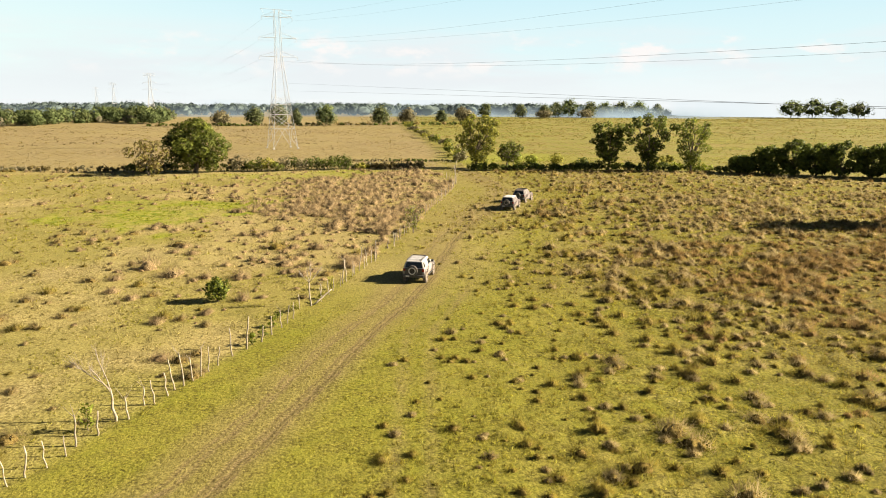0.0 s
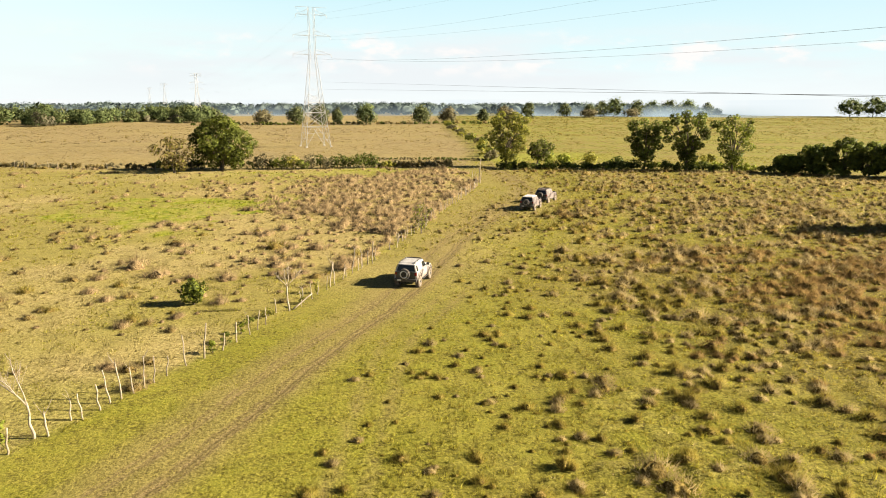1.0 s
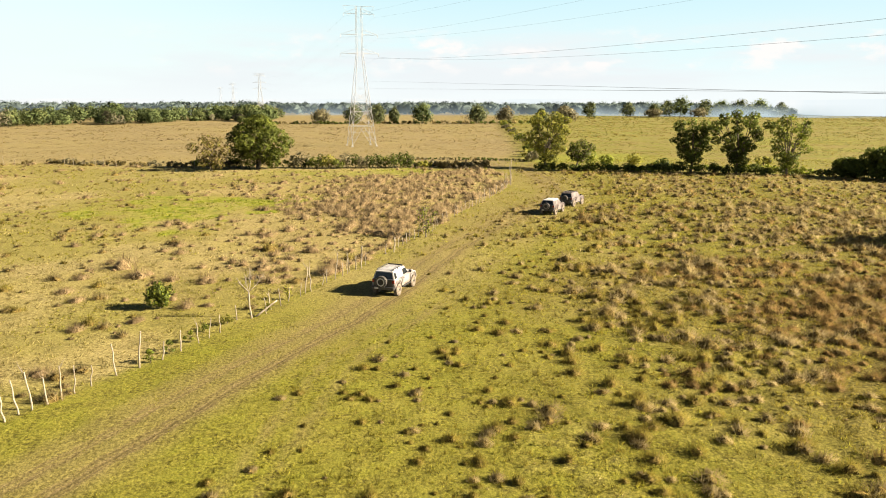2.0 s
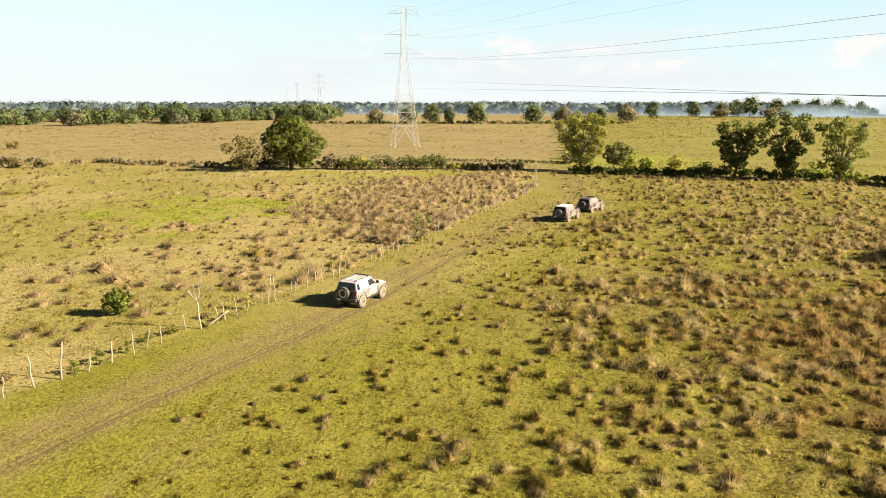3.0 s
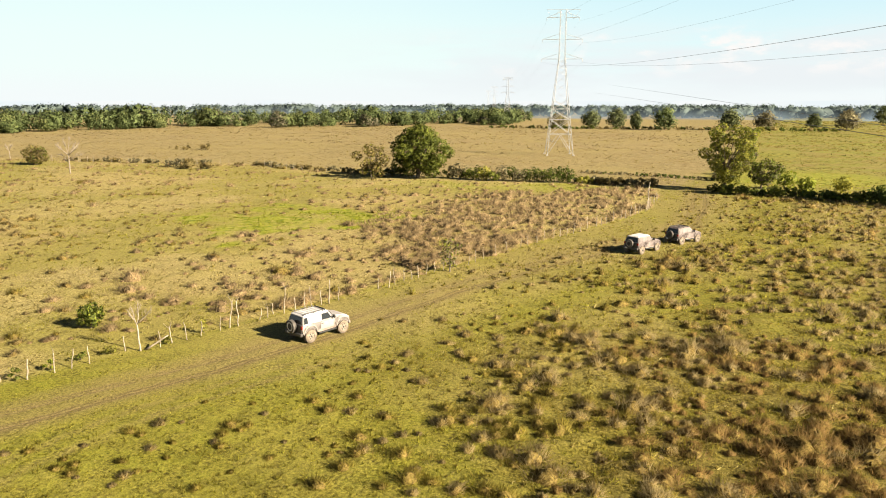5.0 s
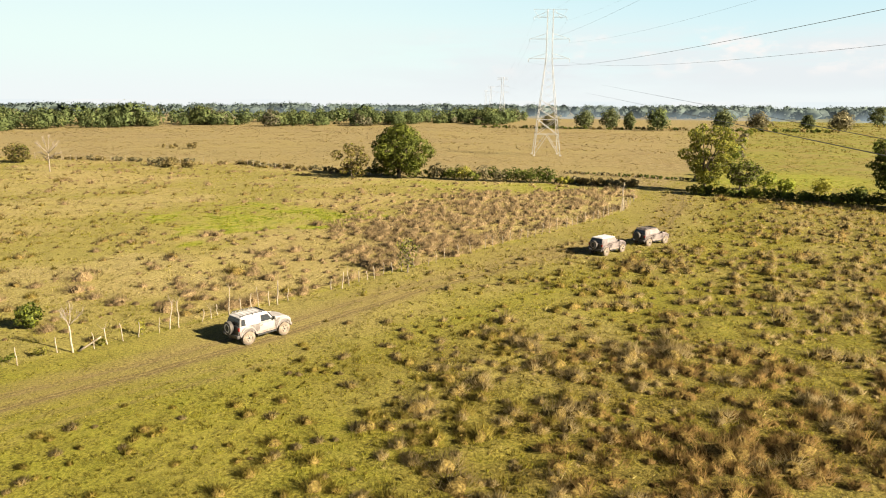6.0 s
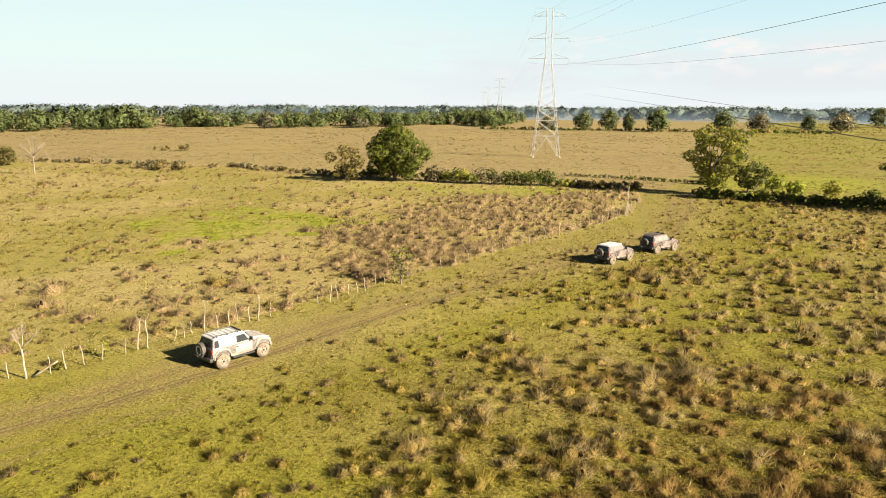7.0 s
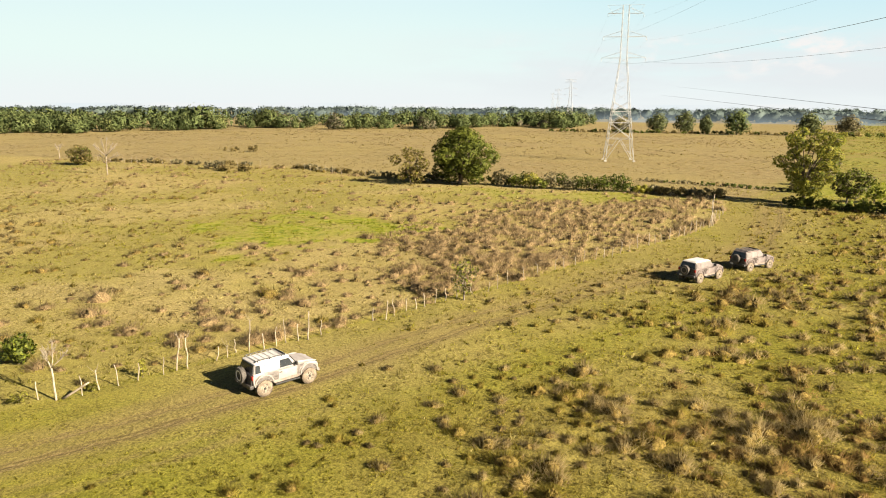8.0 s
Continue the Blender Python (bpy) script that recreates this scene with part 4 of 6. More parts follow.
def make_tree(name, x, y, lobes, trunk_h, trunk_r, leaf, count, size, label, category="tree", seed=1, stems=1, gap=0.25, second=None, group="", bark=None, dense=False, twigs=4):
    """A tree or bush: tapered trunk with limbs into each lobe, and a crown of leaf clumps. Lobes are relative to the foot."""
    g = random.Random(seed)
    z0 = height_at(x, y)
    root = new(name)
    root.location = (x, y, z0)
    bm = bmesh.new()
    for st in range(stems):
        off = Vector((g.uniform(-0.5, 0.5), g.uniform(-0.5, 0.5), 0)) * (0.0 if stems == 1 else trunk_r * 5)
        lean = Vector((g.uniform(-0.12, 0.12), g.uniform(-0.12, 0.12), 1)) * trunk_h
        top = off + lean
        tube(bm, [off + Vector((0, 0, -0.25)), off + lean * 0.12, off + lean * 0.55 + Vector((g.uniform(-0.2, 0.2), g.uniform(-0.2, 0.2), 0)) * trunk_r * 3, top], [trunk_r * 1.5, trunk_r, trunk_r * 0.8, trunk_r * 0.6])
        for lx, ly, lz, rx, ry, rz in lobes[st::stems]:
            end = Vector((lx, ly, lz))
            mid = top.lerp(end, 0.5) + Vector((g.uniform(-1, 1), g.uniform(-1, 1), g.uniform(-0.2, 0.6))) * 0.25 * rx
            tube(bm, [top - Vector((0, 0, 0.1)), mid, end], [trunk_r * 0.5, trunk_r * 0.33, trunk_r * 0.12], 5)
            for _ in range(twigs if trunk_r > 0.1 else 1):
                tip = end + Vector((g.uniform(-1, 1) * rx, g.uniform(-1, 1) * ry, g.uniform(-0.4, 0.9) * rz)) * 0.85
                tube(bm, [mid.lerp(end, g.uniform(0.3, 1)), end.lerp(tip, 0.5) + Vector((0, 0, 0.1 * rz)), tip], [trunk_r * 0.2, trunk_r * 0.12, trunk_r * 0.04], 4)
    part("trunk", bm, bark or M_BARK, root)
    v, f, nn = leaf_cloud(lobes, count, size, seed, gap)
    first = len(f)
    if second:
        v2, f2, nn2 = leaf_cloud(lobes, int(count * second[1]), size, seed + 50, gap)
        nn = np.concatenate([nn, nn2])
        v, f = np.concatenate([v, v2]), np.concatenate([f, f2 + len(v)])
    if dense:
        cv, cf, cn = crown_core(lobes, seed, 0.45)
        v, f, nn = np.concatenate([v, cv]), np.concatenate([f, cf + len(v)]), np.concatenate([nn, cn])
    crown = array_mesh("crown", v, f, leaf, root, nn)
    if second:
        crown.data.materials.append(second[0])
        crown.data.polygons.foreach_set("material_index", (np.arange(len(f)) >= first).astype(np.int32))
    return tagged(root, label, category, group)


def lobes_of(seed, n, width, depth, z0, z1, lobe, top_heavy=0.0):
    """Lobes of a crown inside an egg of that width, depth and height span."""
    g = random.Random(seed)
    out = []
    for k in range(n):
        a = 2 * math.pi * (k * 0.618 + g.uniform(-0.05, 0.05))
        h = (k + 0.5) / n
        ring = math.sqrt(max(0.05, 1 - (2 * h - 1 + top_heavy) ** 2)) * g.uniform(0.55, 1.0)
        r = lobe * g.uniform(0.75, 1.25)
        out.append(((width / 2 - r) * ring * math.cos(a), (depth / 2 - r) * ring * math.sin(a), z0 + r * 0.7 + h * (z1 - z0 - 1.5 * r), r, r, r * g.uniform(0.65, 0.9)))
    return out


# large trees along the line of bushes
make_tree("broadleaf_tree", -16.8, 149.5, lobes_of(3, 30, 15.0, 12, 0.2, 11.3, 1.65, 0.15), 2.2, 0.32, M_LEAF, 15000, 0.25, "round dark-green broadleaf tree beside a hedge of bushes", seed=3, stems=2, gap=0.32, second=(M_LEAF_DARK, 0.35))
make_tree("dry_tree", -25.2, 144.6, lobes_of(5, 15, 9.5, 7, 0.4, 7.4, 1.05), 1.6, 0.1, M_LEAF_DRY, 2700, 0.26, "thin brownish tree with sparse dry leaves", seed=5, stems=3, gap=0.5, second=(M_LEAF_YELLOW, 0.4))
make_tree("broadleaf_tree", 42.2, 146.5, lobes_of(8, 34, 11.5, 9, 1.0, 12.0, 1.15, -0.2), 3.2, 0.22, M_LEAF_YELLOW, 8000, 0.23, "tall pale yellow-green tree at the end of a hedge row", seed=8, stems=2, gap=0.42, second=(M_LEAF, 0.6))
make_tree("small_tree", 47.2, 141.5, lobes_of(9, 12, 7.4, 6, 1.6, 6.3, 0.95, -0.2), 2.0, 0.16, M_LEAF, 1700, 0.27, "small half-bare grey-green tree with a forked trunk", seed=9, stems=2, gap=0.4, second=(M_LEAF_GREY, 0.4))
make_tree("broadleaf_tree", 68.4, 137.3, lobes_of(11, 24, 9.6, 7, 1.4, 10.6, 1.1, -0.25), 3.0, 0.24, M_LEAF_DARK, 6500, 0.25, "dark tall tree with a ragged leafy crown", seed=11, gap=0.42, second=(M_LEAF, 0.4))
make_tree("broadleaf_tree", 75.8, 133.8, lobes_of(12, 28, 13.5, 8, 1.6, 12.2, 1.1, -0.4), 3.6, 0.25, M_LEAF_DARK, 7000, 0.25, "tall spreading dark-green tree with gaps in its crown", seed=12, gap=0.45, second=(M_LEAF, 0.5))
make_tree("broadleaf_tree", 84.0, 130.6, lobes_of(14, 24, 10.6, 7, 1.0, 11.6, 1.05, -0.3), 3.2, 0.22, M_LEAF, 5200, 0.25, "loose-crowned tree with green lower leaves", seed=14, gap=0.5, second=(M_LEAF_BRIGHT, 0.3))
for k, (x, y, w, h) in enumerate(((93, 126, 6, 3.6), (97, 123.5, 8, 5.6), (101, 121.0, 8, 7.0), (104.5, 118.5, 9, 6.2), (108, 116, 9, 6.8), (112, 113, 9, 6.0), (116, 110.5, 10, 7.2), (121, 107, 10, 6.6), (126, 103, 10, 7.0))):
    make_tree("thicket_bush", x, y, lobes_of(20 + k, 20, w * 1.1, 8, 0.1, h * 1.08, 1.05), 1.2, 0.14, M_LEAF_DARK, 2600, 0.34, "dense dark thicket of shrubs and small trees", "bush", 20 + k, 3, 0.2, (M_LEAF, 0.4), "thicket")
make_tree("small_tree", -117, 146.8, lobes_of(31, 14, 8.0, 7, 0.1, 4.9, 1.2), 1.0, 0.14, M_LEAF_DRY, 2400, 0.26, "low dull olive-brown bushy tree in the pasture", seed=31, stems=2, gap=0.4, second=(M_LEAF, 0.4))

make_tree("broadleaf_tree", 74.5, 66.0, lobes_of(17, 12, 10, 9, 2.0, 11.0, 1.9), 3.5, 0.3, M_LEAF, 3500, 0.4, "broad field tree that shades the rough pasture", seed=17, gap=0.35)

# bushes of the hedge
g = random.Random(77)
k = 0
x = -118.0
while x < 100:
    tall = 1.15 if x < -30 else (3.0 if -10 < x < 14 else 1.9 if x < 34 else 1.7 if x < 62 else 2.0)
    step = 2.0 if x < -32 else 1.6
    if not (30.5 < x < 39 or -21 < x < -13 or (x < -32 and g.random() < 0.5)):
        h = tall * g.uniform(0.65, 1.2)
        y = float(hedge_y(x)) + g.uniform(-1.0, 1.0)
        leaf = g.choice([M_LEAF_DARK, M_LEAF_DARK, M_LEAF, M_LEAF_YELLOW, M_LEAF_GREY]) if -30 < x < 20 else g.choice([M_LEAF_DRY, M_LEAF_DRY, M_LEAF_GREY]) if x < 34 else g.choice([M_LEAF_DARK, M_LEAF, M_LEAF_BRIGHT])
        words = "low straggling hedge bush with mixed green and dry leaves" if x < 34 else "dark leafy hedge bush along the pasture edge"
        make_tree("hedge_bush", x, y, lobes_of(100 + k, 8, g.uniform(3.2, 5.4), 3.0, 0.02, h, g.uniform(0.24, 0.34) * h), 0.4 * h, 0.05, leaf, 420, 0.24, words, "bush", 100 + k, 2, 0.25, None, "hedge bushes")
        k += 1
    x += step * g.uniform(0.7, 1.3)

for k in range(19):
    x = 14.0 + 1.5 * k + g.uniform(-0.5, 0.5)
    y = 169.5 - 0.26 * (x - 16) + g.uniform(-0.6, 0.6)
    h = g.uniform(0.45, 0.9)
    make_tree("hedge_bush", x, y, lobes_of(700 + k, 5, g.uniform(2.4, 3.6), 2.2, 0.02, h, 0.3 * h), 0.4 * h, 0.05, g.choice([M_LEAF_DRY, M_LEAF_GREY, M_LEAF_DARK]), 130, 0.2, "low dark scrub along a ditch behind the hedge", "bush", 700 + k, 2, 0.2, None, "hedge bushes")

# bushes of the row that runs away beyond the hedge
for k in range(34):
    s = (k + g.uniform(0, 0.8)) / 34
    y = 158 + 390 * s ** 1.15
    x = float(np.interp(y, [150, 200, 400, 560], [40, 49, 71, 101])) + g.uniform(-1.2, 1.2)
    h = g.uniform(1.6, 3.6)
    make_tree("row_bush", x, y, lobes_of(200 + k, 4, g.uniform(3.5, 6.5), 4, 0.05, h, 0.36 * h), 0.4 * h, 0.06, g.choice([M_LEAF_YELLOW, M_LEAF, M_LEAF_GREY]), 200, 0.42, "scrubby bush in a row between two fields", "bush", 200 + k, 2, 0.25, None, "row of bushes")

# bushes standing alone in the far fields
for k, (x, y, w, h, leaf) in enumerate(((-111, 205, 5, 2.2, M_LEAF_DRY), (-118, 203, 7, 1.6, M_LEAF_DRY), (55, 148, 4, 2.8, M_LEAF_BRIGHT), (60, 146, 4, 3.4, M_LEAF_YELLOW), (64.5, 142, 3.5, 2.6, M_LEAF_DARK), (52, 152, 5, 3.5, M_LEAF_BRIGHT), (90, 150, 5, 2.0, M_LEAF_YELLOW), (-75, 150, 5, 1.9, M_LEAF_DRY), (-80, 152, 6, 2.2, M_LEAF_GREY), (-70, 151, 4, 1.7, M_LEAF_DRY))):
    make_tree("field_bush", x, y, lobes_of(300 + k, 6, w, w * 0.8, 0.05, h, 0.3 * h), 0.4 * h, 0.06, leaf, 420, 0.3, "low scrubby bush alone in the field", "bush", 300 + k, 2, 0.25)

# single trees far off
for k, (x, y, w, h, leaf) in enumerate(((26.4, 416, 15, 12.8, M_WOODS), (59.5, 426, 16, 12.0, M_LEAF_HAZED), (79, 440, 13, 10.5, M_LEAF_GREY), (0, 428, 12, 12, M_LEAF_HAZED), (-14, 424, 14, 11.0, M_LEAF_HAZED), (-33, 420, 14, 9.5, M_LEAF_GREY), (10, 438, 8, 10, M_LEAF_HAZED), (108, 470, 10, 9, M_LEAF_HAZED), (135, 520, 15, 11, M_LEAF_GREY), (122, 455, 16, 9, M_LEAF_GREY), (160, 540, 13, 14, M_LEAF_HAZED), (205, 585, 14, 13, M_LEAF_HAZED), (225, 580, 14, 12, M_LEAF_HAZED), (240, 590, 15, 15, M_LEAF_HAZED), (253, 592, 24, 18.5, M_WOODS), (272, 588, 18, 16, M_LEAF_HAZED), (302, 620, 22, 15.5, M_WOODS), (323, 628, 24, 16, M_LEAF_HAZED), (345, 634, 24, 16.5, M_WOODS), (366, 636, 14, 13, M_LEAF_HAZED), (450, 549, 28, 18, M_WOODS), (470, 546, 30, 19.5, M_WOODS), (490, 540, 28, 18, M_WOODS), (510, 536, 26, 16, M_LEAF_HAZED), (290, 600, 16, 9, M_LEAF_HAZED), (262, 575, 18, 8, M_LEAF_GREY), (335, 625, 20, 9, M_LEAF_HAZED), (222, 570, 16, 8, M_LEAF_GREY))):
    make_tree("far_tree", x, y, lobes_of(400 + k, 14, w * 1.1, w, 0.0, h, w * 0.2, 0.2), h * 0.3, 0.3, leaf, 1500, 0.6, "rounded field tree standing by itself in the distance", "tree", 400 + k, 1, 0.25, None, "far field trees", None, True, 0)


# far woods: a belt on the near side of the distance, and a long low belt on the skyline
def woods(name, spots, material, label, leaf, others=(), knobs=8, inside=None, ragged=0.5):
    """Spots: x, y, width, height and leaf clumps of each tree: an uneven crown of small lobes round a mass of large inner sprays."""
    v, f, nn, o, kinds = [], [], [], 0, []
    for i, (x, y, w, h, per) in enumerate(spots):
        gg = random.Random(900 + i)
        inner = [(x, y, h * 0.42, w * 0.42, w * 0.42, h * 0.40)]
        lobes = [(x, y, h * 0.5, w * 0.42, w * 0.42, h * 0.42), (x, y, h * 0.22, w * 0.52, w * 0.52, h * 0.22)]
        for _ in range(knobs):
            a = gg.uniform(0, 6.28)
            e = gg.uniform(-0.25, 0.85)
            q = 0.42 * w * math.sqrt(max(0.0, 1 - e * e)) * gg.uniform(0.7, 1.1)
            r = gg.uniform(0.12, 0.22) * w
            lobes.append((x + q * math.cos(a), y + q * math.sin(a), h * (0.46 + 0.40 * e * gg.uniform(0.8, 1.1)), r, r, r * gg.uniform(0.6, 0.9)))
        vv, ff, nv = leaf_cloud(lobes, per, leaf, 900 + i, 0.0, (x, y, h * 0.3), ragged)
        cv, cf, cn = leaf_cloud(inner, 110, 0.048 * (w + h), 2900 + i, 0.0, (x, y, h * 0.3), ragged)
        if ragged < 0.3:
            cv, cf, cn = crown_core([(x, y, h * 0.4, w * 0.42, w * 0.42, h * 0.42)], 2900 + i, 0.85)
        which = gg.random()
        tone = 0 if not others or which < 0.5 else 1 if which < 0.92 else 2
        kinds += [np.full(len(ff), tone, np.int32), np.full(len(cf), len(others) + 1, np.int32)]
        ff = np.concatenate([ff, cf + len(vv)])
        vv, nv = np.concatenate([vv, cv]), np.concatenate([nv, cn])
        v.append(vv)
        nn.append(nv)
        f.append(ff + o)
        o += len(vv)
    ob = array_mesh(name, np.concatenate(v), np.concatenate(f), material, None, np.concatenate(nn))
    for m in (*others, inside):
        ob.data.materials.append(m)
    ob.data.polygons.foreach_set("material_index", np.concatenate(kinds))
    return tagged(ob, label, "woods", kind="stuff")


spots = []
for k in range(460):
    x = g.uniform(-480, -72)
    front = float(np.interp(x, [-480, -330, -255, -200, -156, -110, -72], [170, 230, 288, 372, 405, 420, 428]))
    front += 150 * max(0.0, float(field(np.array([x + 500.0]), np.array([0.0]), 21.0, 4)[0]) - 0.5) + g.uniform(-8, 8)
    y = front + 140 * g.random() ** 1.6
    if -232 < x < -205 and y < 340:
        continue
    swell = float(field(np.array([x + 900.0]), np.array([y]), 38.0, 2)[0])
    if swell < 0.3 and y < front + 60:
        continue
    h = (g.uniform(7.5, 13.5) if y > front + 14 else g.uniform(3.0, 11.0)) * (0.74 + 0.5 * swell) * (1.2 if g.random() < 0.06 else 1.0)
    spots.append((x, y, h * g.uniform(0.75, 1.4), h, 470 if y < front + 30 else 150))
woods("woodland", spots, M_WOODS, "belt of dense green woodland behind the fields", 0.6, (M_WOODS_LIGHT, M_WOODS_BARE), inside=M_WOODS_INNER_SHADE)
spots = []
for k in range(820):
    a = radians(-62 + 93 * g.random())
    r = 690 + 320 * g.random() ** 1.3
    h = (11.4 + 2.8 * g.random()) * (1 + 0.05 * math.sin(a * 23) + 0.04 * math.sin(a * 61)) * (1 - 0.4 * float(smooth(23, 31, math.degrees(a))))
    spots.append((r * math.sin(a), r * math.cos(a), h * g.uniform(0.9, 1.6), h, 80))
woods("skyline_woods", spots, M_WOODS_HAZED, "distant skyline woods with blue-green haze in their leaf colour", 1.0, (), 4, M_WOODS_HAZED, 0.22)

# pale smoke and haze that close the distance, painted as a wall that glows
m_haze, n, l, b = nodes_of("distant_haze_glow")
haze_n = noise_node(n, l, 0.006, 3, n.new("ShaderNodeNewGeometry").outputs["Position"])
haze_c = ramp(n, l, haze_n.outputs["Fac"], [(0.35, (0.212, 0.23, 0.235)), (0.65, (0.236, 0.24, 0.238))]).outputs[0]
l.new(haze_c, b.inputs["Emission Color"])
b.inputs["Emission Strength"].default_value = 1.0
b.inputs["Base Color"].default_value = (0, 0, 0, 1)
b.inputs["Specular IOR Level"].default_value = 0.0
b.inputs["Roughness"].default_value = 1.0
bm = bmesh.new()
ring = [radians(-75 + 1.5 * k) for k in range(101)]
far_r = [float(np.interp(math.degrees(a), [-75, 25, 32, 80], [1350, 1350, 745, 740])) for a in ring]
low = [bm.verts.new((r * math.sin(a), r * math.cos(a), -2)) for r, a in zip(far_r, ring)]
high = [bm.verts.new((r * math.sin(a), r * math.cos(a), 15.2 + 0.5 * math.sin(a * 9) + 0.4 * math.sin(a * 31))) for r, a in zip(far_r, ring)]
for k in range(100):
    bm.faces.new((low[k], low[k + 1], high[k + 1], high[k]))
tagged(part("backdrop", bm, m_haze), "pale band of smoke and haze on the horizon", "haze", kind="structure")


# a bank of thin bluish smoke that drifts low in front of the skyline woods, painted on a glowing see-through sheet
m_smoke, n, l, b = nodes_of("drifting_smoke_glow")
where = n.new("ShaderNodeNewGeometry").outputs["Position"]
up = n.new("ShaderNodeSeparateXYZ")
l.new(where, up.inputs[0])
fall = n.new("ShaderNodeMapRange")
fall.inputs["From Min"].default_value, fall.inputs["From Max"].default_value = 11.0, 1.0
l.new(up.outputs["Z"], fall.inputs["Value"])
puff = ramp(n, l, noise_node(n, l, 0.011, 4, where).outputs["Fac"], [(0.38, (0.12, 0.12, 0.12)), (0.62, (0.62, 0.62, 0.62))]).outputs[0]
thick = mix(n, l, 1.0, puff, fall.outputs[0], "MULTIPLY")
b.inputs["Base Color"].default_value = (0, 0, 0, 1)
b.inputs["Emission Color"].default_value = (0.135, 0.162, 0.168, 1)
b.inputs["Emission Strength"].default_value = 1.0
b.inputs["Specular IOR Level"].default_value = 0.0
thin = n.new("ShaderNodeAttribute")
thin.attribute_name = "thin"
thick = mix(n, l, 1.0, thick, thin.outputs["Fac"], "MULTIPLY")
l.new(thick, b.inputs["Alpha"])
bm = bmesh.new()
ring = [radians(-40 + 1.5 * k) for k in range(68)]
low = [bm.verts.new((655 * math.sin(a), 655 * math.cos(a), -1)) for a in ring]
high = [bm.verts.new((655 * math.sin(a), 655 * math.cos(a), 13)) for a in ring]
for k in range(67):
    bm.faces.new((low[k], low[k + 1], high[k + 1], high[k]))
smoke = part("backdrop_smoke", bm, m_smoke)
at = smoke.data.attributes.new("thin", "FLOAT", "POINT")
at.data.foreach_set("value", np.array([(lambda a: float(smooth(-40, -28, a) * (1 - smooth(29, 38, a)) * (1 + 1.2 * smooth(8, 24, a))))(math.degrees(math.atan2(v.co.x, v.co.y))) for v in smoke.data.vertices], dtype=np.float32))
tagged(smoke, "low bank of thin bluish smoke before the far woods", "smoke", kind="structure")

# a low dark overgrown ditch across the far field
for k in range(46):
    x = -70 + 4.1 * k + g.uniform(-1, 1)
    y = 417 + 0.05 * x + g.uniform(-2, 2)
    h = g.uniform(1.2, 2.6)
    make_tree("ditch_bush", x, y, lobes_of(600 + k, 3, g.uniform(4, 7), 4, 0.05, h, 0.4 * h), 0.4 * h, 0.06, g.choice([M_LEAF_DARK, M_LEAF_DARK, M_LEAF_DRY]), 70, 0.6, "low dark scrub along a far ditch", "bush", 600 + k, 2, 0.2, None, "scrub along the ditch", None, True)


# ---------------------------------------------------------------- pylons and lines
LINE = Vector((0.2766, -0.9610, 0.0))
ACROSS = Vector((0.9610, 0.2766, 0.0))


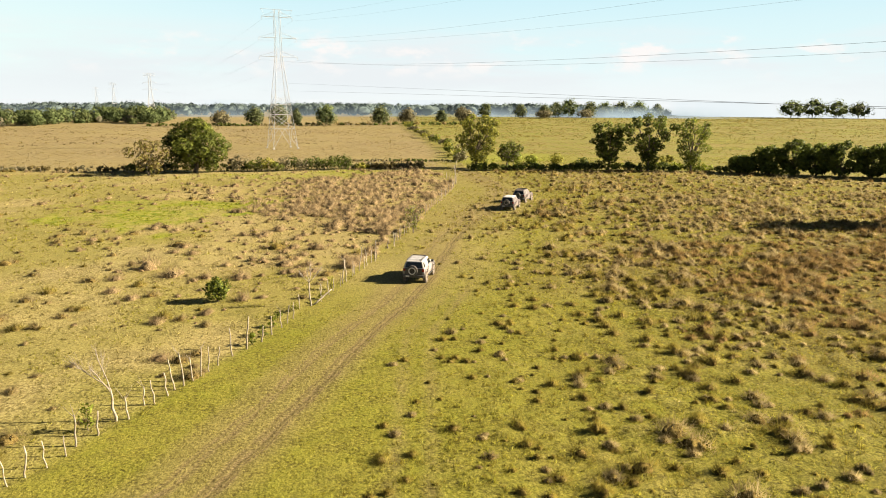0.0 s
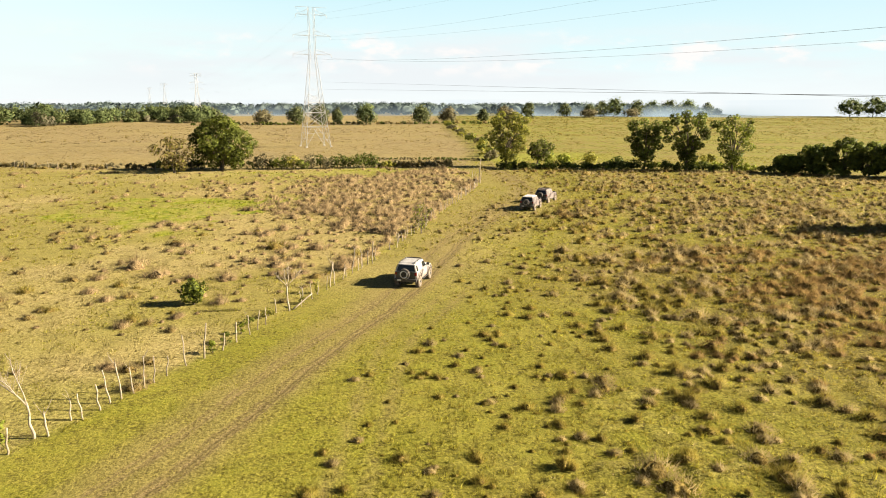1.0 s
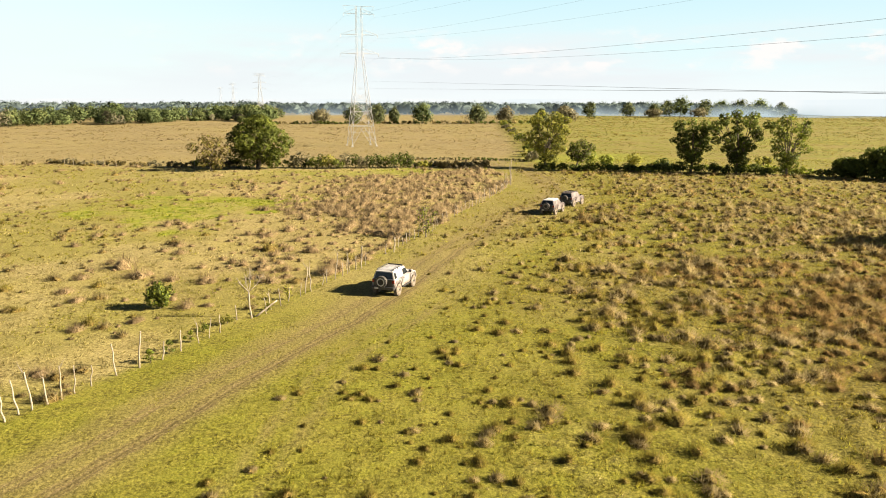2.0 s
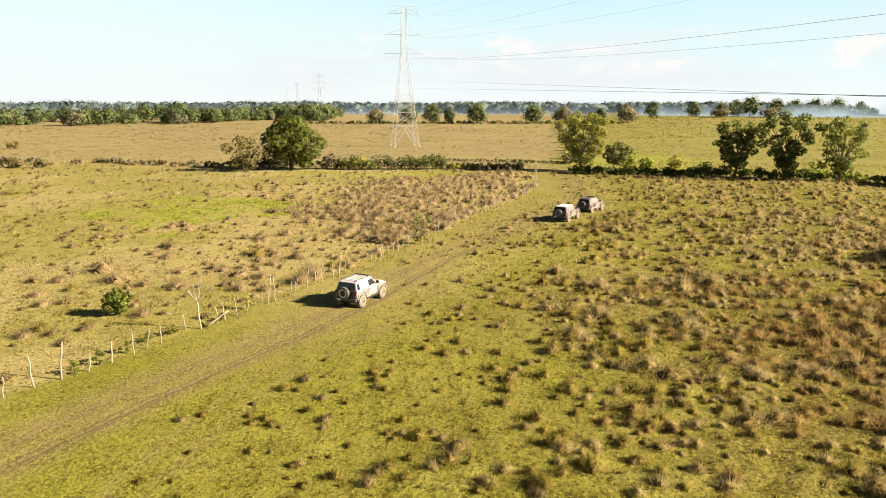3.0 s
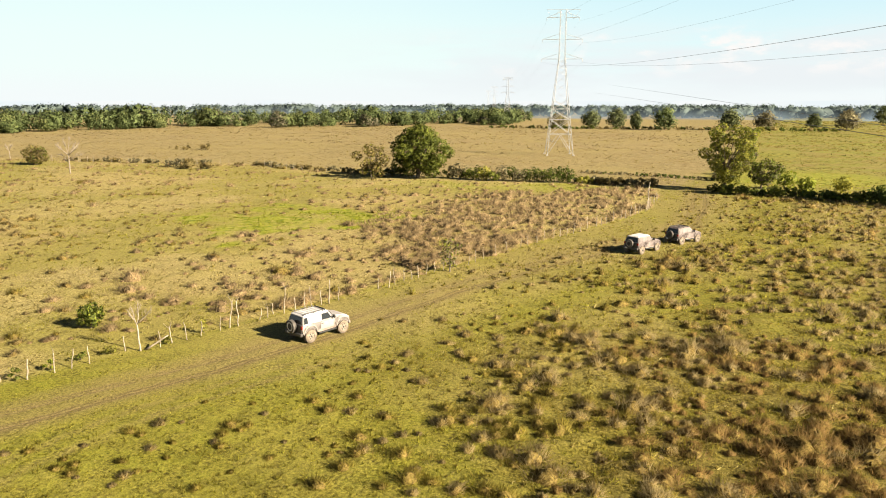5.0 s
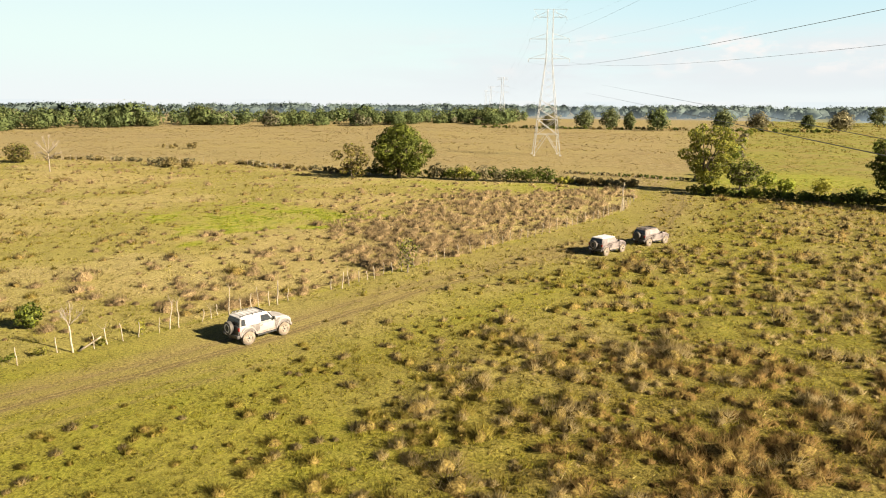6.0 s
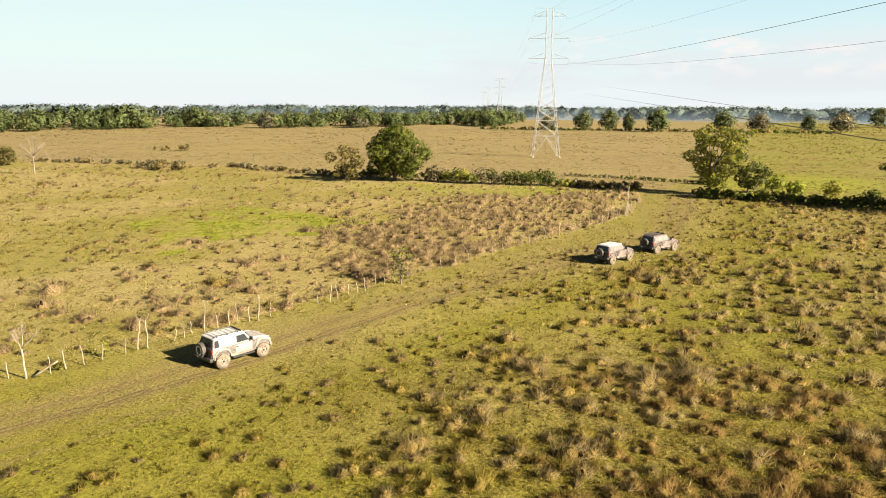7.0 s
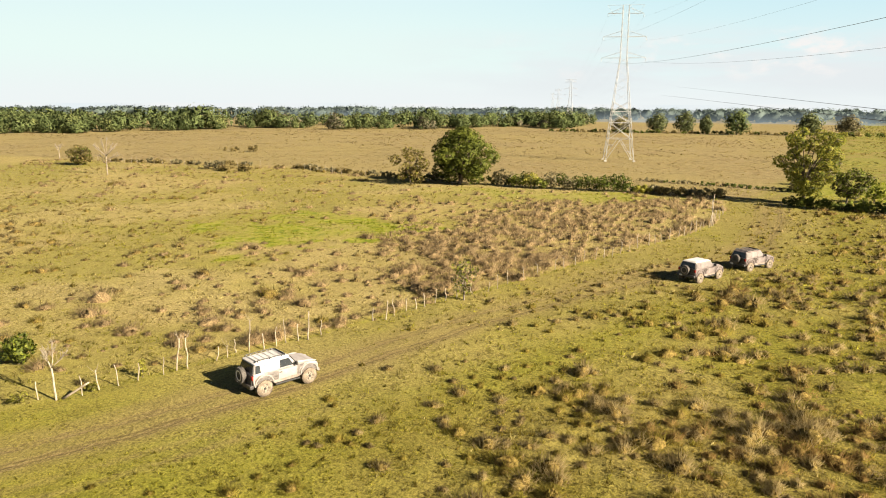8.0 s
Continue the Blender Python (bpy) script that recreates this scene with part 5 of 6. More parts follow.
def pylon(x, y, tall=40.6, base=7.5, name="pylon", fine=True, label="grey lattice steel pylon with three pairs of arms"):
    """A lattice mast: four legs that close in to a slim column, cross-braced panels, three pairs of arms and a top beam."""
    root = new(name)
    root.location = (x, y, 0)
    root.rotation_euler = (0, 0, math.atan2(ACROSS.y, ACROSS.x))
    k = tall / 40.6
    waist, top = 27.2 * k, tall

    def half(z):
        return np.interp(z, [0, waist, top], [base / 2, 0.86 * k, 0.78 * k])

    def corner(i, z):
        h = half(z)
        return Vector(((-h, h, h, -h)[i], (-h, -h, h, h)[i], z))
    w = 0.095 * k if k > 0.9 else 0.13
    for i in range(4):
        bm = bmesh.new()
        bar(bm, corner(i, 0.25), corner(i, waist), w)
        bar(bm, corner(i, waist), corner(i, top), w * 0.8)
        part("leg", bm, M_GALV, root)
        bm = bmesh.new()
        c = corner(i, 0)
        box(bm, c.x - 0.32, c.x + 0.32, c.y - 0.32, c.y + 0.32, -0.3, 0.35, 0.05)
        part("footing", bm, M_CONCRETE, root, "pale concrete footing")
    levels = [0.3, 6.0 * k, 10.2 * k, 13.2 * k, 15.8 * k, 18.2 * k, 20.4 * k, 22.4 * k, 24.2 * k, 25.8 * k, waist]
    for i in range(4):
        j = (i + 1) % 4
        bm = bmesh.new()
        for a, b_ in zip(levels, levels[1:]):
            t = w * 0.8 if a < 14 * k else w * 0.24
            if a < 1:
                m = (corner(i, b_) + corner(j, b_)) / 2
                bar(bm, corner(i, a), m, t)
                bar(bm, corner(j, a), m, t)
                for s in (0.35, 0.68):
                    bar(bm, corner(i, a).lerp(corner(i, b_), s), corner(i, a).lerp(m, s), t * 0.6)
                    bar(bm, corner(j, a).lerp(corner(j, b_), s), corner(j, a).lerp(m, s), t * 0.6)
            else:
                bar(bm, corner(i, a), corner(j, b_), t)
                bar(bm, corner(j, a), corner(i, b_), t)
            if b_ < 14 * k:
                bar(bm, corner(i, b_), corner(j, b_), t * 1.1)
        z = waist
        while z < top - 1:
            bar(bm, corner(i, z), corner(j, z + 1.6 * k), w * 0.3)
            z += 1.6 * k
        part("bracing", bm, M_GALV, root)
    for z, reach in ((27.2 * k, 5.8 * k), (32.6 * k, 5.6 * k), (38.5 * k, 4.6 * k)):
        for side in (-1, 1):
            bm = bmesh.new()
            h = half(z)
            tip = Vector((side * reach, 0, z))
            for s in (-1, 1):
                bar(bm, (side * h, s * h, z), tip, w * 0.6)
                bar(bm, (side * h, s * h, z + 1.5 * k), tip, w * 0.35)
            for q in (0.3, 0.6):
                bar(bm, Vector((side * h, h, z)).lerp(tip, q), Vector((side * h, -h, z)).lerp(tip, q), w * 0.35)
            part("arm", bm, M_GALV, root)
            bm = bmesh.new()
            tube(bm, [tip, tip - Vector((0, 0, 0.9 * k))], [0.03, 0.03], 6)
            for q in range(5):
                bmesh.ops.create_cone(bm, cap_ends=True, segments=8, radius1=0.09, radius2=0.07, depth=0.06, matrix=Matrix.Translation(tip - Vector((0, 0, (0.15 + 0.16 * q) * k))))
            part("insulator", bm, M_GALV, root)
    bm = bmesh.new()
    bar(bm, (-4.7 * k, 0, top), (4.7 * k, 0, top), w * 0.6)
    for s in (-1, 1):
        bar(bm, (s * 4.7 * k, 0, top), (s * 3.0 * k, 0, 38 * k), w * 0.35)
        bar(bm, (s * 1.0 * k, 0, top), (s * 3.0 * k, 0, 38 * k), w * 0.35)
    part("top_beam", bm, M_GALV, root)
    return tagged(root, label, "pylon", "pylons")


P1 = Vector((0.6, 220.0, 0))
SPAN, NEXT_SPAN = 393.0, 309.0
P2 = P1 - LINE * NEXT_SPAN
P0 = P1 + LINE * SPAN
pylon(P1.x, P1.y)
pylon(P0.x, P0.y)
for far in (P2, P2 - LINE * NEXT_SPAN, P2 - LINE * 2 * NEXT_SPAN):
    pylon(far.x, far.y, 32.0, 6.2, label="grey lattice steel pylon far across the fields")


def cable(a, b, sag, radius, label):
    bm = bmesh.new()
    a, b = Vector(a), Vector(b)
    pts = [a.lerp(b, s) - Vector((0, 0, 4 * sag * s * (1 - s))) for s in (i / 48 for i in range(49))]
    tube(bm, pts, [radius] * len(pts), 5)
    return tagged(part("power_line", bm, M_WIRE), label, "cable", "overhead lines")


for side in (-1, 1):
    for z, reach in ((27.2, 5.8), (32.6, 5.6), (38.5, 4.6)):
        o = ACROSS * side * reach + Vector((0, 0, z - 0.9))
        far_o = ACROSS * side * reach * 0.788 + Vector((0, 0, (z - 0.9) * 0.788))
        cable(P1 + o, P0 + o, 7.4, 0.012 if z < 28 else 0.008, "thin dark overhead conductor between pylons")
        cable(P2 + far_o, P1 + o, 5.0, 0.008, "thin dark overhead conductor between pylons")
cable((-11.0, 400, 19.9), (58.0, -75, 12.3), 0.0, 0.016, "thin dark low-hung overhead cable")
cable((-2.6, 400, 23.9), (60.0, -75, 10.7), 0.0, 0.016, "thin dark low-hung overhead cable")


# ---------------------------------------------------------------- fence and dead trees
def crooked(bm, g, foot, top, r, sides=6, wander=0.055):
    foot, top = Vector(foot), Vector(top)
    n_ = 4
    pts, rad = [], []
    for i in range(n_ + 1):
        s = i / n_
        wob = Vector((g.uniform(-1, 1), g.uniform(-1, 1), 0)) * wander * (1 if 0 < i < n_ else 0.2)
        pts.append(foot.lerp(top, s) + wob)
        rad.append(r * (1.15 - 0.4 * s) * g.uniform(0.9, 1.1))
    tube(bm, pts, rad, sides)


def along_fence(y):
    return float(np.interp(y, [p[1] for p in FENCE], [p[0] for p in FENCE]))


fence = new("fence")
fence.location = (0, 0, 0)
tagged(fence, "crooked line of bleached wooden stakes across the pasture", "fence")
g = random.Random(5)
NEAR = [(-10.7, 27.0, 1.3), (-10.3, 27.6, 1.5), (-9.7, 28.2, 1.3), (-9.2, 29.0, 1.0), (-9.07, 29.8, 1.55), (-8.42, 30.7, 1.26), (-7.4, 32.1, 1.2), (-6.92, 33.4, 1.06), (-6.46, 33.5, 1.36), (-5.97, 34.3, 1.34), (-5.76, 35.0, 1.76), (-5.39, 35.4, 2.0), (-4.96, 36.0, 1.4), (-4.67, 36.6, 1.8), (-4.3, 37.2, 1.5), (-3.92, 38.1, 1.2), (-3.2, 39.4, 1.9), (-2.5, 40.5, 2.15), (-1.65, 41.6, 1.1), (-1.05, 42.9, 1.28), (-0.45, 44.2, 1.3), (-0.08, 45.0, 1.32), (0.35, 46.0, 1.26), (0.8, 48.4, 1.1)]
MIDDLE = [(2.45, 49.7, 1.2), (2.6, 50.6, 1.24), (3.1, 51.45, 1.35), (3.5, 52.4, 1.1), (4.1, 53.6, 1.15), (4.4, 54.3, 2.1), (4.75, 54.8, 1.98), (5.4, 56.5, 1.0), (5.6, 57.1, 0.9), (5.55, 58.0, 0.95), (6.18, 58.5, 2.3), (6.65, 59.25, 1.2), (6.98, 60.1, 1.42), (7.2, 60.9, 1.75), (7.6, 61.6, 1.3), (8.05, 62.1, 2.1), (8.27, 63.2, 1.2), (9.93, 67.2, 1.05), (10.74, 67.7, 1.55), (10.93, 68.8, 1.4), (11.21, 70.1, 1.05), (11.6, 70.9, 0.9), (12.04, 71.6, 1.2), (12.3, 72.9, 1.25), (12.83, 73.7, 1.15), (13.28, 74.8, 1.1), (13.8, 76.2, 0.95), (14.8, 77.8, 0.9), (15.23, 79.0, 1.3)]
POSTS = NEAR + MIDDLE
y = 80.8
while y < 132:
    POSTS.append((along_fence(y) + g.uniform(-0.15, 0.15), y, g.uniform(0.9, 1.45) if y < 100 else g.uniform(0.9, 1.7)))
    y += g.uniform(1.2, 2.2)
POSTS += [(29.77, 118.5, 4.5), (30.03, 118.7, 3.6), (29.6, 117.2, 2.2)]
for i, (x, y, h) in enumerate(POSTS):
    bm = bmesh.new()
    lean = (g.uniform(-0.15, 0.15), g.uniform(-0.12, 0.12))
    z0 = height_at(x, y)
    h *= 0.92
    top = Vector((lean[0] * h, lean[1] * h, h))
    r = g.uniform(0.027, 0.046) * (1.0 if h < 1.8 else 1.15 if h < 2.4 else 1.4)
    crooked(bm, g, (0, 0, -0.2), top, r)
    if (h > 1.7 and g.random() < 0.5) or g.random() < 0.28:
        for _ in range(g.randint(2, 4)):
            a = g.uniform(0, 6.28)
            q = g.uniform(0.25, 0.6)
            crooked(bm, g, top - Vector((0, 0, g.uniform(0.02, 0.25))), top + Vector((math.cos(a) * q * 0.7, math.sin(a) * q * 0.7, q * g.uniform(0.5, 1.0))), r * 0.22, 4, 0.02)
    post = part("post", bm, M_POST, fence, smooth=True)
    post.location = (x, y, z0)


def dead_tree(x, y, limbs, trunk, label, r=0.11, seed=1, stout=0.42, twig=0.12, wood=M_DEADWOOD):
    """A bare tree: trunk, forked limbs and twigs. limbs: (height share, direction x, y, z) from the trunk."""
    g = random.Random(seed)
    root = new("dead_tree")
    root.location = (x, y, height_at(x, y))
    bm = bmesh.new()
    fork = Vector(trunk)
    crooked(bm, g, (0, 0, -0.25), fork, r, 8, 0.05)
    part("trunk", bm, wood, root, smooth=True)
    for share, dx, dy, dz in limbs:
        bm = bmesh.new()
        a = fork * share
        tip = a + Vector((dx, dy, dz))
        crooked(bm, g, a, tip, r * stout, 6, 0.07)
        for _ in range(14):
            s = g.uniform(0.35, 1.0)
            q = a.lerp(tip, s)
            ln = (1.25 - s) * Vector((dx, dy, dz)).length * g.uniform(0.25, 0.6) + 0.15
            w = (Vector((dx, dy, dz)).normalized() + 0.8 * Vector((g.uniform(-1, 1), g.uniform(-1, 1), g.uniform(-0.3, 1)))).normalized()
            crooked(bm, g, q, q + w * ln, r * twig, 4, 0.03)
        part("limb", bm, wood, root, smooth=True)
    return tagged(root, label, "tree")


dead_tree(1.66, 48.75, [(1.0, -0.65, 0.1, 0.75), (1.0, 0.15, 0.1, 1.35), (0.97, -0.1, -0.2, 1.2), (1.0, 0.95, 0.3, 1.0)], (-0.1, 0.0, 1.75), "bleached bare dead tree in the line of stakes", 0.06, 3)
dead_tree(-7.9, 31.95, [(1.0, -1.7, 0.4, 1.35), (0.96, -0.5, 0.2, 1.9), (0.9, -0.7, -0.3, 1.3)], (-0.1, 0.0, 1.6), "bleached leaning dead tree with forked bare limbs", 0.055, 5)
dead_tree(-91.2, 132.4, [(1.0, 0.4, 0.3, 3.4), (1.0, -1.6, 0.4, 3.0), (0.95, 1.9, 0.4, 2.7), (0.95, -2.9, -0.4, 2.0), (0.9, 3.1, -0.5, 1.9), (0.9, 0.5, 2.3, 2.4), (0.9, -0.6, -2.3, 2.5), (0.75, 3.0, 0.8, 1.0), (0.75, -3.3, 0.6, 0.9), (0.62, 2.0, -1.0, 0.7), (0.55, -1.8, 0.5, 0.6)], (0.1, 0.0, 4.4), "bare grey dead tree with wide-spread twigs in the pasture", 0.13, 8, 0.36, 0.16, M_GREYWOOD)
dead_tree(-140.0, 159.0, [(1.0, -1.3, 0.1, 1.9), (1.0, 1.2, 0.2, 2.0), (0.9, 0.1, 0.5, 2.1), (0.9, -0.5, -0.6, 1.8)], (0.0, 0.0, 2.0), "small forked dead tree at the pasture edge", 0.1, 9, 0.4, 0.16, M_GREYWOOD)

far_fence = new("fence")
tagged(far_fence, "old line of thin stakes across the far pasture", "fence")
for i in range(40):
    x = -128 + 2.5 * i + g.uniform(-1.2, 1.2)
    if g.random() < 0.35:
        continue
    y = float(hedge_y(x)) - 2.2 + g.uniform(-0.3, 0.3)
    h = g.uniform(1.1, 1.9)
    bm = bmesh.new()
    crooked(bm, g, (0, 0, -0.2), (g.uniform(-0.15, 0.15), g.uniform(-0.15, 0.15), h), 0.04, 5)
    post = part("post", bm, M_POST, far_fence, smooth=True)
    post.location = (x, y, height_at(x, y))
bm = bmesh.new()
crooked(bm, g, (0, 0, 0.02), (1.35, 0.55, 0.95), 0.06, 6, 0.03)
log = part("fallen_branch", bm, M_DEADWOOD, smooth=True)
log.location = (1.85, 49.0, height_at(1.85, 49.0))
tagged(log, "bleached fallen branch propped against the dead tree", "branch")

# leafy shrubs and saplings
make_tree("leafy_shrub", -5.0, 51.5, lobes_of(41, 8, 2.3, 2.2, 0.1, 1.85, 0.48), 0.6, 0.04, M_LEAF_DARK, 900, 0.13, "dark leafy green shrub alone in the pasture", "shrub", 41, 3, 0.2, (M_LEAF_BRIGHT, 0.5))
make_tree("sapling", 14.0, 74.6, lobes_of(42, 11, 2.7, 2.2, 0.3, 3.4, 0.45), 1.2, 0.04, M_LEAF_GREY, 420, 0.14, "young grey-green sapling with thin twigs beside the fence", "sapling", 42, 3, 0.4, (M_LEAF_BRIGHT, 0.6), "", M_GREYWOOD)
for k, (x, y, w, h) in enumerate(((-1.0, 44.4, 0.8, 0.8), (0.4, 47.6, 1.2, 0.6), (-0.7, 46.3, 1.3, 0.5), (-8.9, 31.2, 0.9, 1.5), (2.4, 50.3, 0.7, 0.6), (-1.6, 42.6, 0.8, 0.9), (-2.2, 41.2, 0.7, 0.9), (3.4, 52.8, 0.4, 1.2))):
    make_tree("weed_bush", x, y, lobes_of(50 + k, 4, w, w, 0.02, h, 0.28 * max(w, h) * 0.6), 0.3 * h, 0.015, (M_LEAF_BRIGHT, M_LEAF_YELLOW, M_LEAF)[k % 3], 190, 0.08, "small green weedy bush at the foot of the fence", "bush", 50 + k, 2, 0.2)


# ---------------------------------------------------------------- vehicles
def wheel(parent, x, y, z, side, r=0.43, w=0.28, name="wheel", tyre=None, axis="X", rim=None, ring=None):
    """A wheel: treaded tyre, dished rim with spokes and hub. side: where its face looks."""
    hub = new(name)
    hub.parent = parent
    hub.location = (x, y, z)
    hub.rotation_euler = (0, 0, 0 if axis == "X" else -math.pi / 2)
    bm = bmesh.new()
    prof = [(-w / 2, r * 0.60), (-w / 2 - 0.01, r * 0.75), (-w / 2 + 0.01, r * 0.93), (-w / 2 + 0.05, r), (w / 2 - 0.05, r), (w / 2 - 0.01, r * 0.93), (w / 2 + 0.01, r * 0.75), (w / 2, r * 0.60)]
    seg = 32
    rings = [[bm.verts.new((px, math.cos(a) * pr, math.sin(a) * pr)) for px, pr in prof] for a in (2 * math.pi * i / seg for i in range(seg))]
    for i in range(seg):
        a, b_ = rings[i], rings[(i + 1) % seg]
        for k in range(len(prof) - 1):
            bm.faces.new((a[k], a[k + 1], b_[k + 1], b_[k]))
    for i in range(0, seg):
        a = 2 * math.pi * i / seg
        for s in (-1, 1):
            c = Matrix.Rotation(a, 4, "X") @ Matrix.Translation((s * w * 0.27, 0, r + 0.006)) @ Matrix.Rotation(0.4 * s, 4, "Z") @ Matrix.Diagonal((w * 0.4, 0.045, 0.03, 1))
            bmesh.ops.create_cube(bm, size=1.0, matrix=c)
    part("tyre", bm, tyre or M_TYRE, hub, smooth=False)
    bm = bmesh.new()
    f = side
    prof = [(f * w * 0.46, r * 0.62), (f * w * 0.50, r * 0.60), (f * w * 0.50, r * 0.54), (f * w * 0.22, r * 0.50), (f * w * 0.20, 0.001)]
    rings = [[bm.verts.new((px, math.cos(a) * pr, math.sin(a) * pr)) for px, pr in prof] for a in (2 * math.pi * i / seg for i in range(seg))]
    for i in range(seg):
        a, b_ = rings[i], rings[(i + 1) % seg]
        for k in range(len(prof) - 1):
            bm.faces.new((a[k], a[k + 1], b_[k + 1], b_[k]) if f < 0 else (b_[k], b_[k + 1], a[k + 1], a[k]))
    for i in range(6):
        c = Matrix.Rotation(2 * math.pi * i / 6, 4, "X") @ Matrix.Translation((f * w * 0.33, 0, r * 0.33)) @ Matrix.Diagonal((0.05, 0.09, r * 0.42, 1))
        bmesh.ops.create_cube(bm, size=1.0, matrix=c)
    part("rim", bm, rim or M_RIM, hub)
    if ring:
        bm = bmesh.new()
        prof = [(f * w * 0.50, r * 0.74), (f * w * 0.56, r * 0.72), (f * w * 0.56, r * 0.56), (f * w * 0.48, r * 0.53)]
        rings = [[bm.verts.new((px, math.cos(a) * pr, math.sin(a) * pr)) for px, pr in prof] for a in (2 * math.pi * i / seg for i in range(seg))]
        for i in range(seg):
            a, b_ = rings[i], rings[(i + 1) % seg]
            for k in range(3):
                bm.faces.new((a[k], a[k + 1], b_[k + 1], b_[k]) if f < 0 else (b_[k], b_[k + 1], a[k + 1], a[k]))
        part("rim_ring", bm, ring, hub, "pale ring round the spare wheel's rim")
    bm = bmesh.new()
    bmesh.ops.create_cone(bm, cap_ends=True, segments=16, radius1=r * 0.17, radius2=r * 0.13, depth=0.07, matrix=Matrix.Translation((f * w * 0.42, 0, 0)) @ Matrix.Rotation(math.pi / 2 * f, 4, "Y"))
    part("hub_cap", bm, M_PLASTIC, hub)
    return hub


def slab(bm, profile, x0, x1, bevel=0.03):
    """A solid from a side profile of (y, z) points, between two x."""
    a = [bm.verts.new((x0, y, z)) for y, z in profile]
    b_ = [bm.verts.new((x1, y, z)) for y, z in profile]
    k = len(profile)
    fa, fb = bm.faces.new(a), bm.faces.new(b_[::-1])
    for i in range(k):
        bm.faces.new((a[i], b_[i], b_[(i + 1) % k], a[(i + 1) % k]))
    bmesh.ops.recalc_face_normals(bm, faces=bm.faces)
    if bevel:
        rim_edges = list(fa.edges) + list(fb.edges)
        bmesh.ops.bevel(bm, geom=rim_edges, offset=bevel, segments=3, affect="EDGES", profile=0.6)


def frustum(bm, bottom, top, bevel=0.0):
    """A block between two rectangles (x0, x1, y0, y1, z)."""
    r = []
    for x0, x1, y0, y1, z in (bottom, top):
        r.append([bm.verts.new(p) for p in ((x0, y0, z), (x1, y0, z), (x1, y1, z), (x0, y1, z))])
    a, b_ = r
    for i in range(4):
        bm.faces.new((a[i], a[(i + 1) % 4], b_[(i + 1) % 4], b_[i]))
    bm.faces.new(a[::-1])
    bm.faces.new(b_)
    if bevel:
        bmesh.ops.bevel(bm, geom=list(bm.edges), offset=bevel, segments=3, affect="EDGES", profile=0.6)


def arch(cy, cz, r, n_=9):
    return [(cy - r * math.cos(math.pi * i / (n_ - 1)), cz + r * math.sin(math.pi * i / (n_ - 1))) for i in range(n_)]


def quad_plate(bm, pts, out, thick=0.012):
    """A thin plate on four points, standing proud along out."""
    o = Vector(out).normalized() * thick
    a = [bm.verts.new(Vector(p)) for p in pts]
    b_ = [bm.verts.new(Vector(p) + o) for p in pts]
    k = len(pts)
    bm.faces.new(a[::-1])
    bm.faces.new(b_)
    for i in range(k):
        bm.faces.new((a[i], a[(i + 1) % k], b_[(i + 1) % k], b_[i]))
    bmesh.ops.recalc_face_normals(bm, faces=bm.faces)


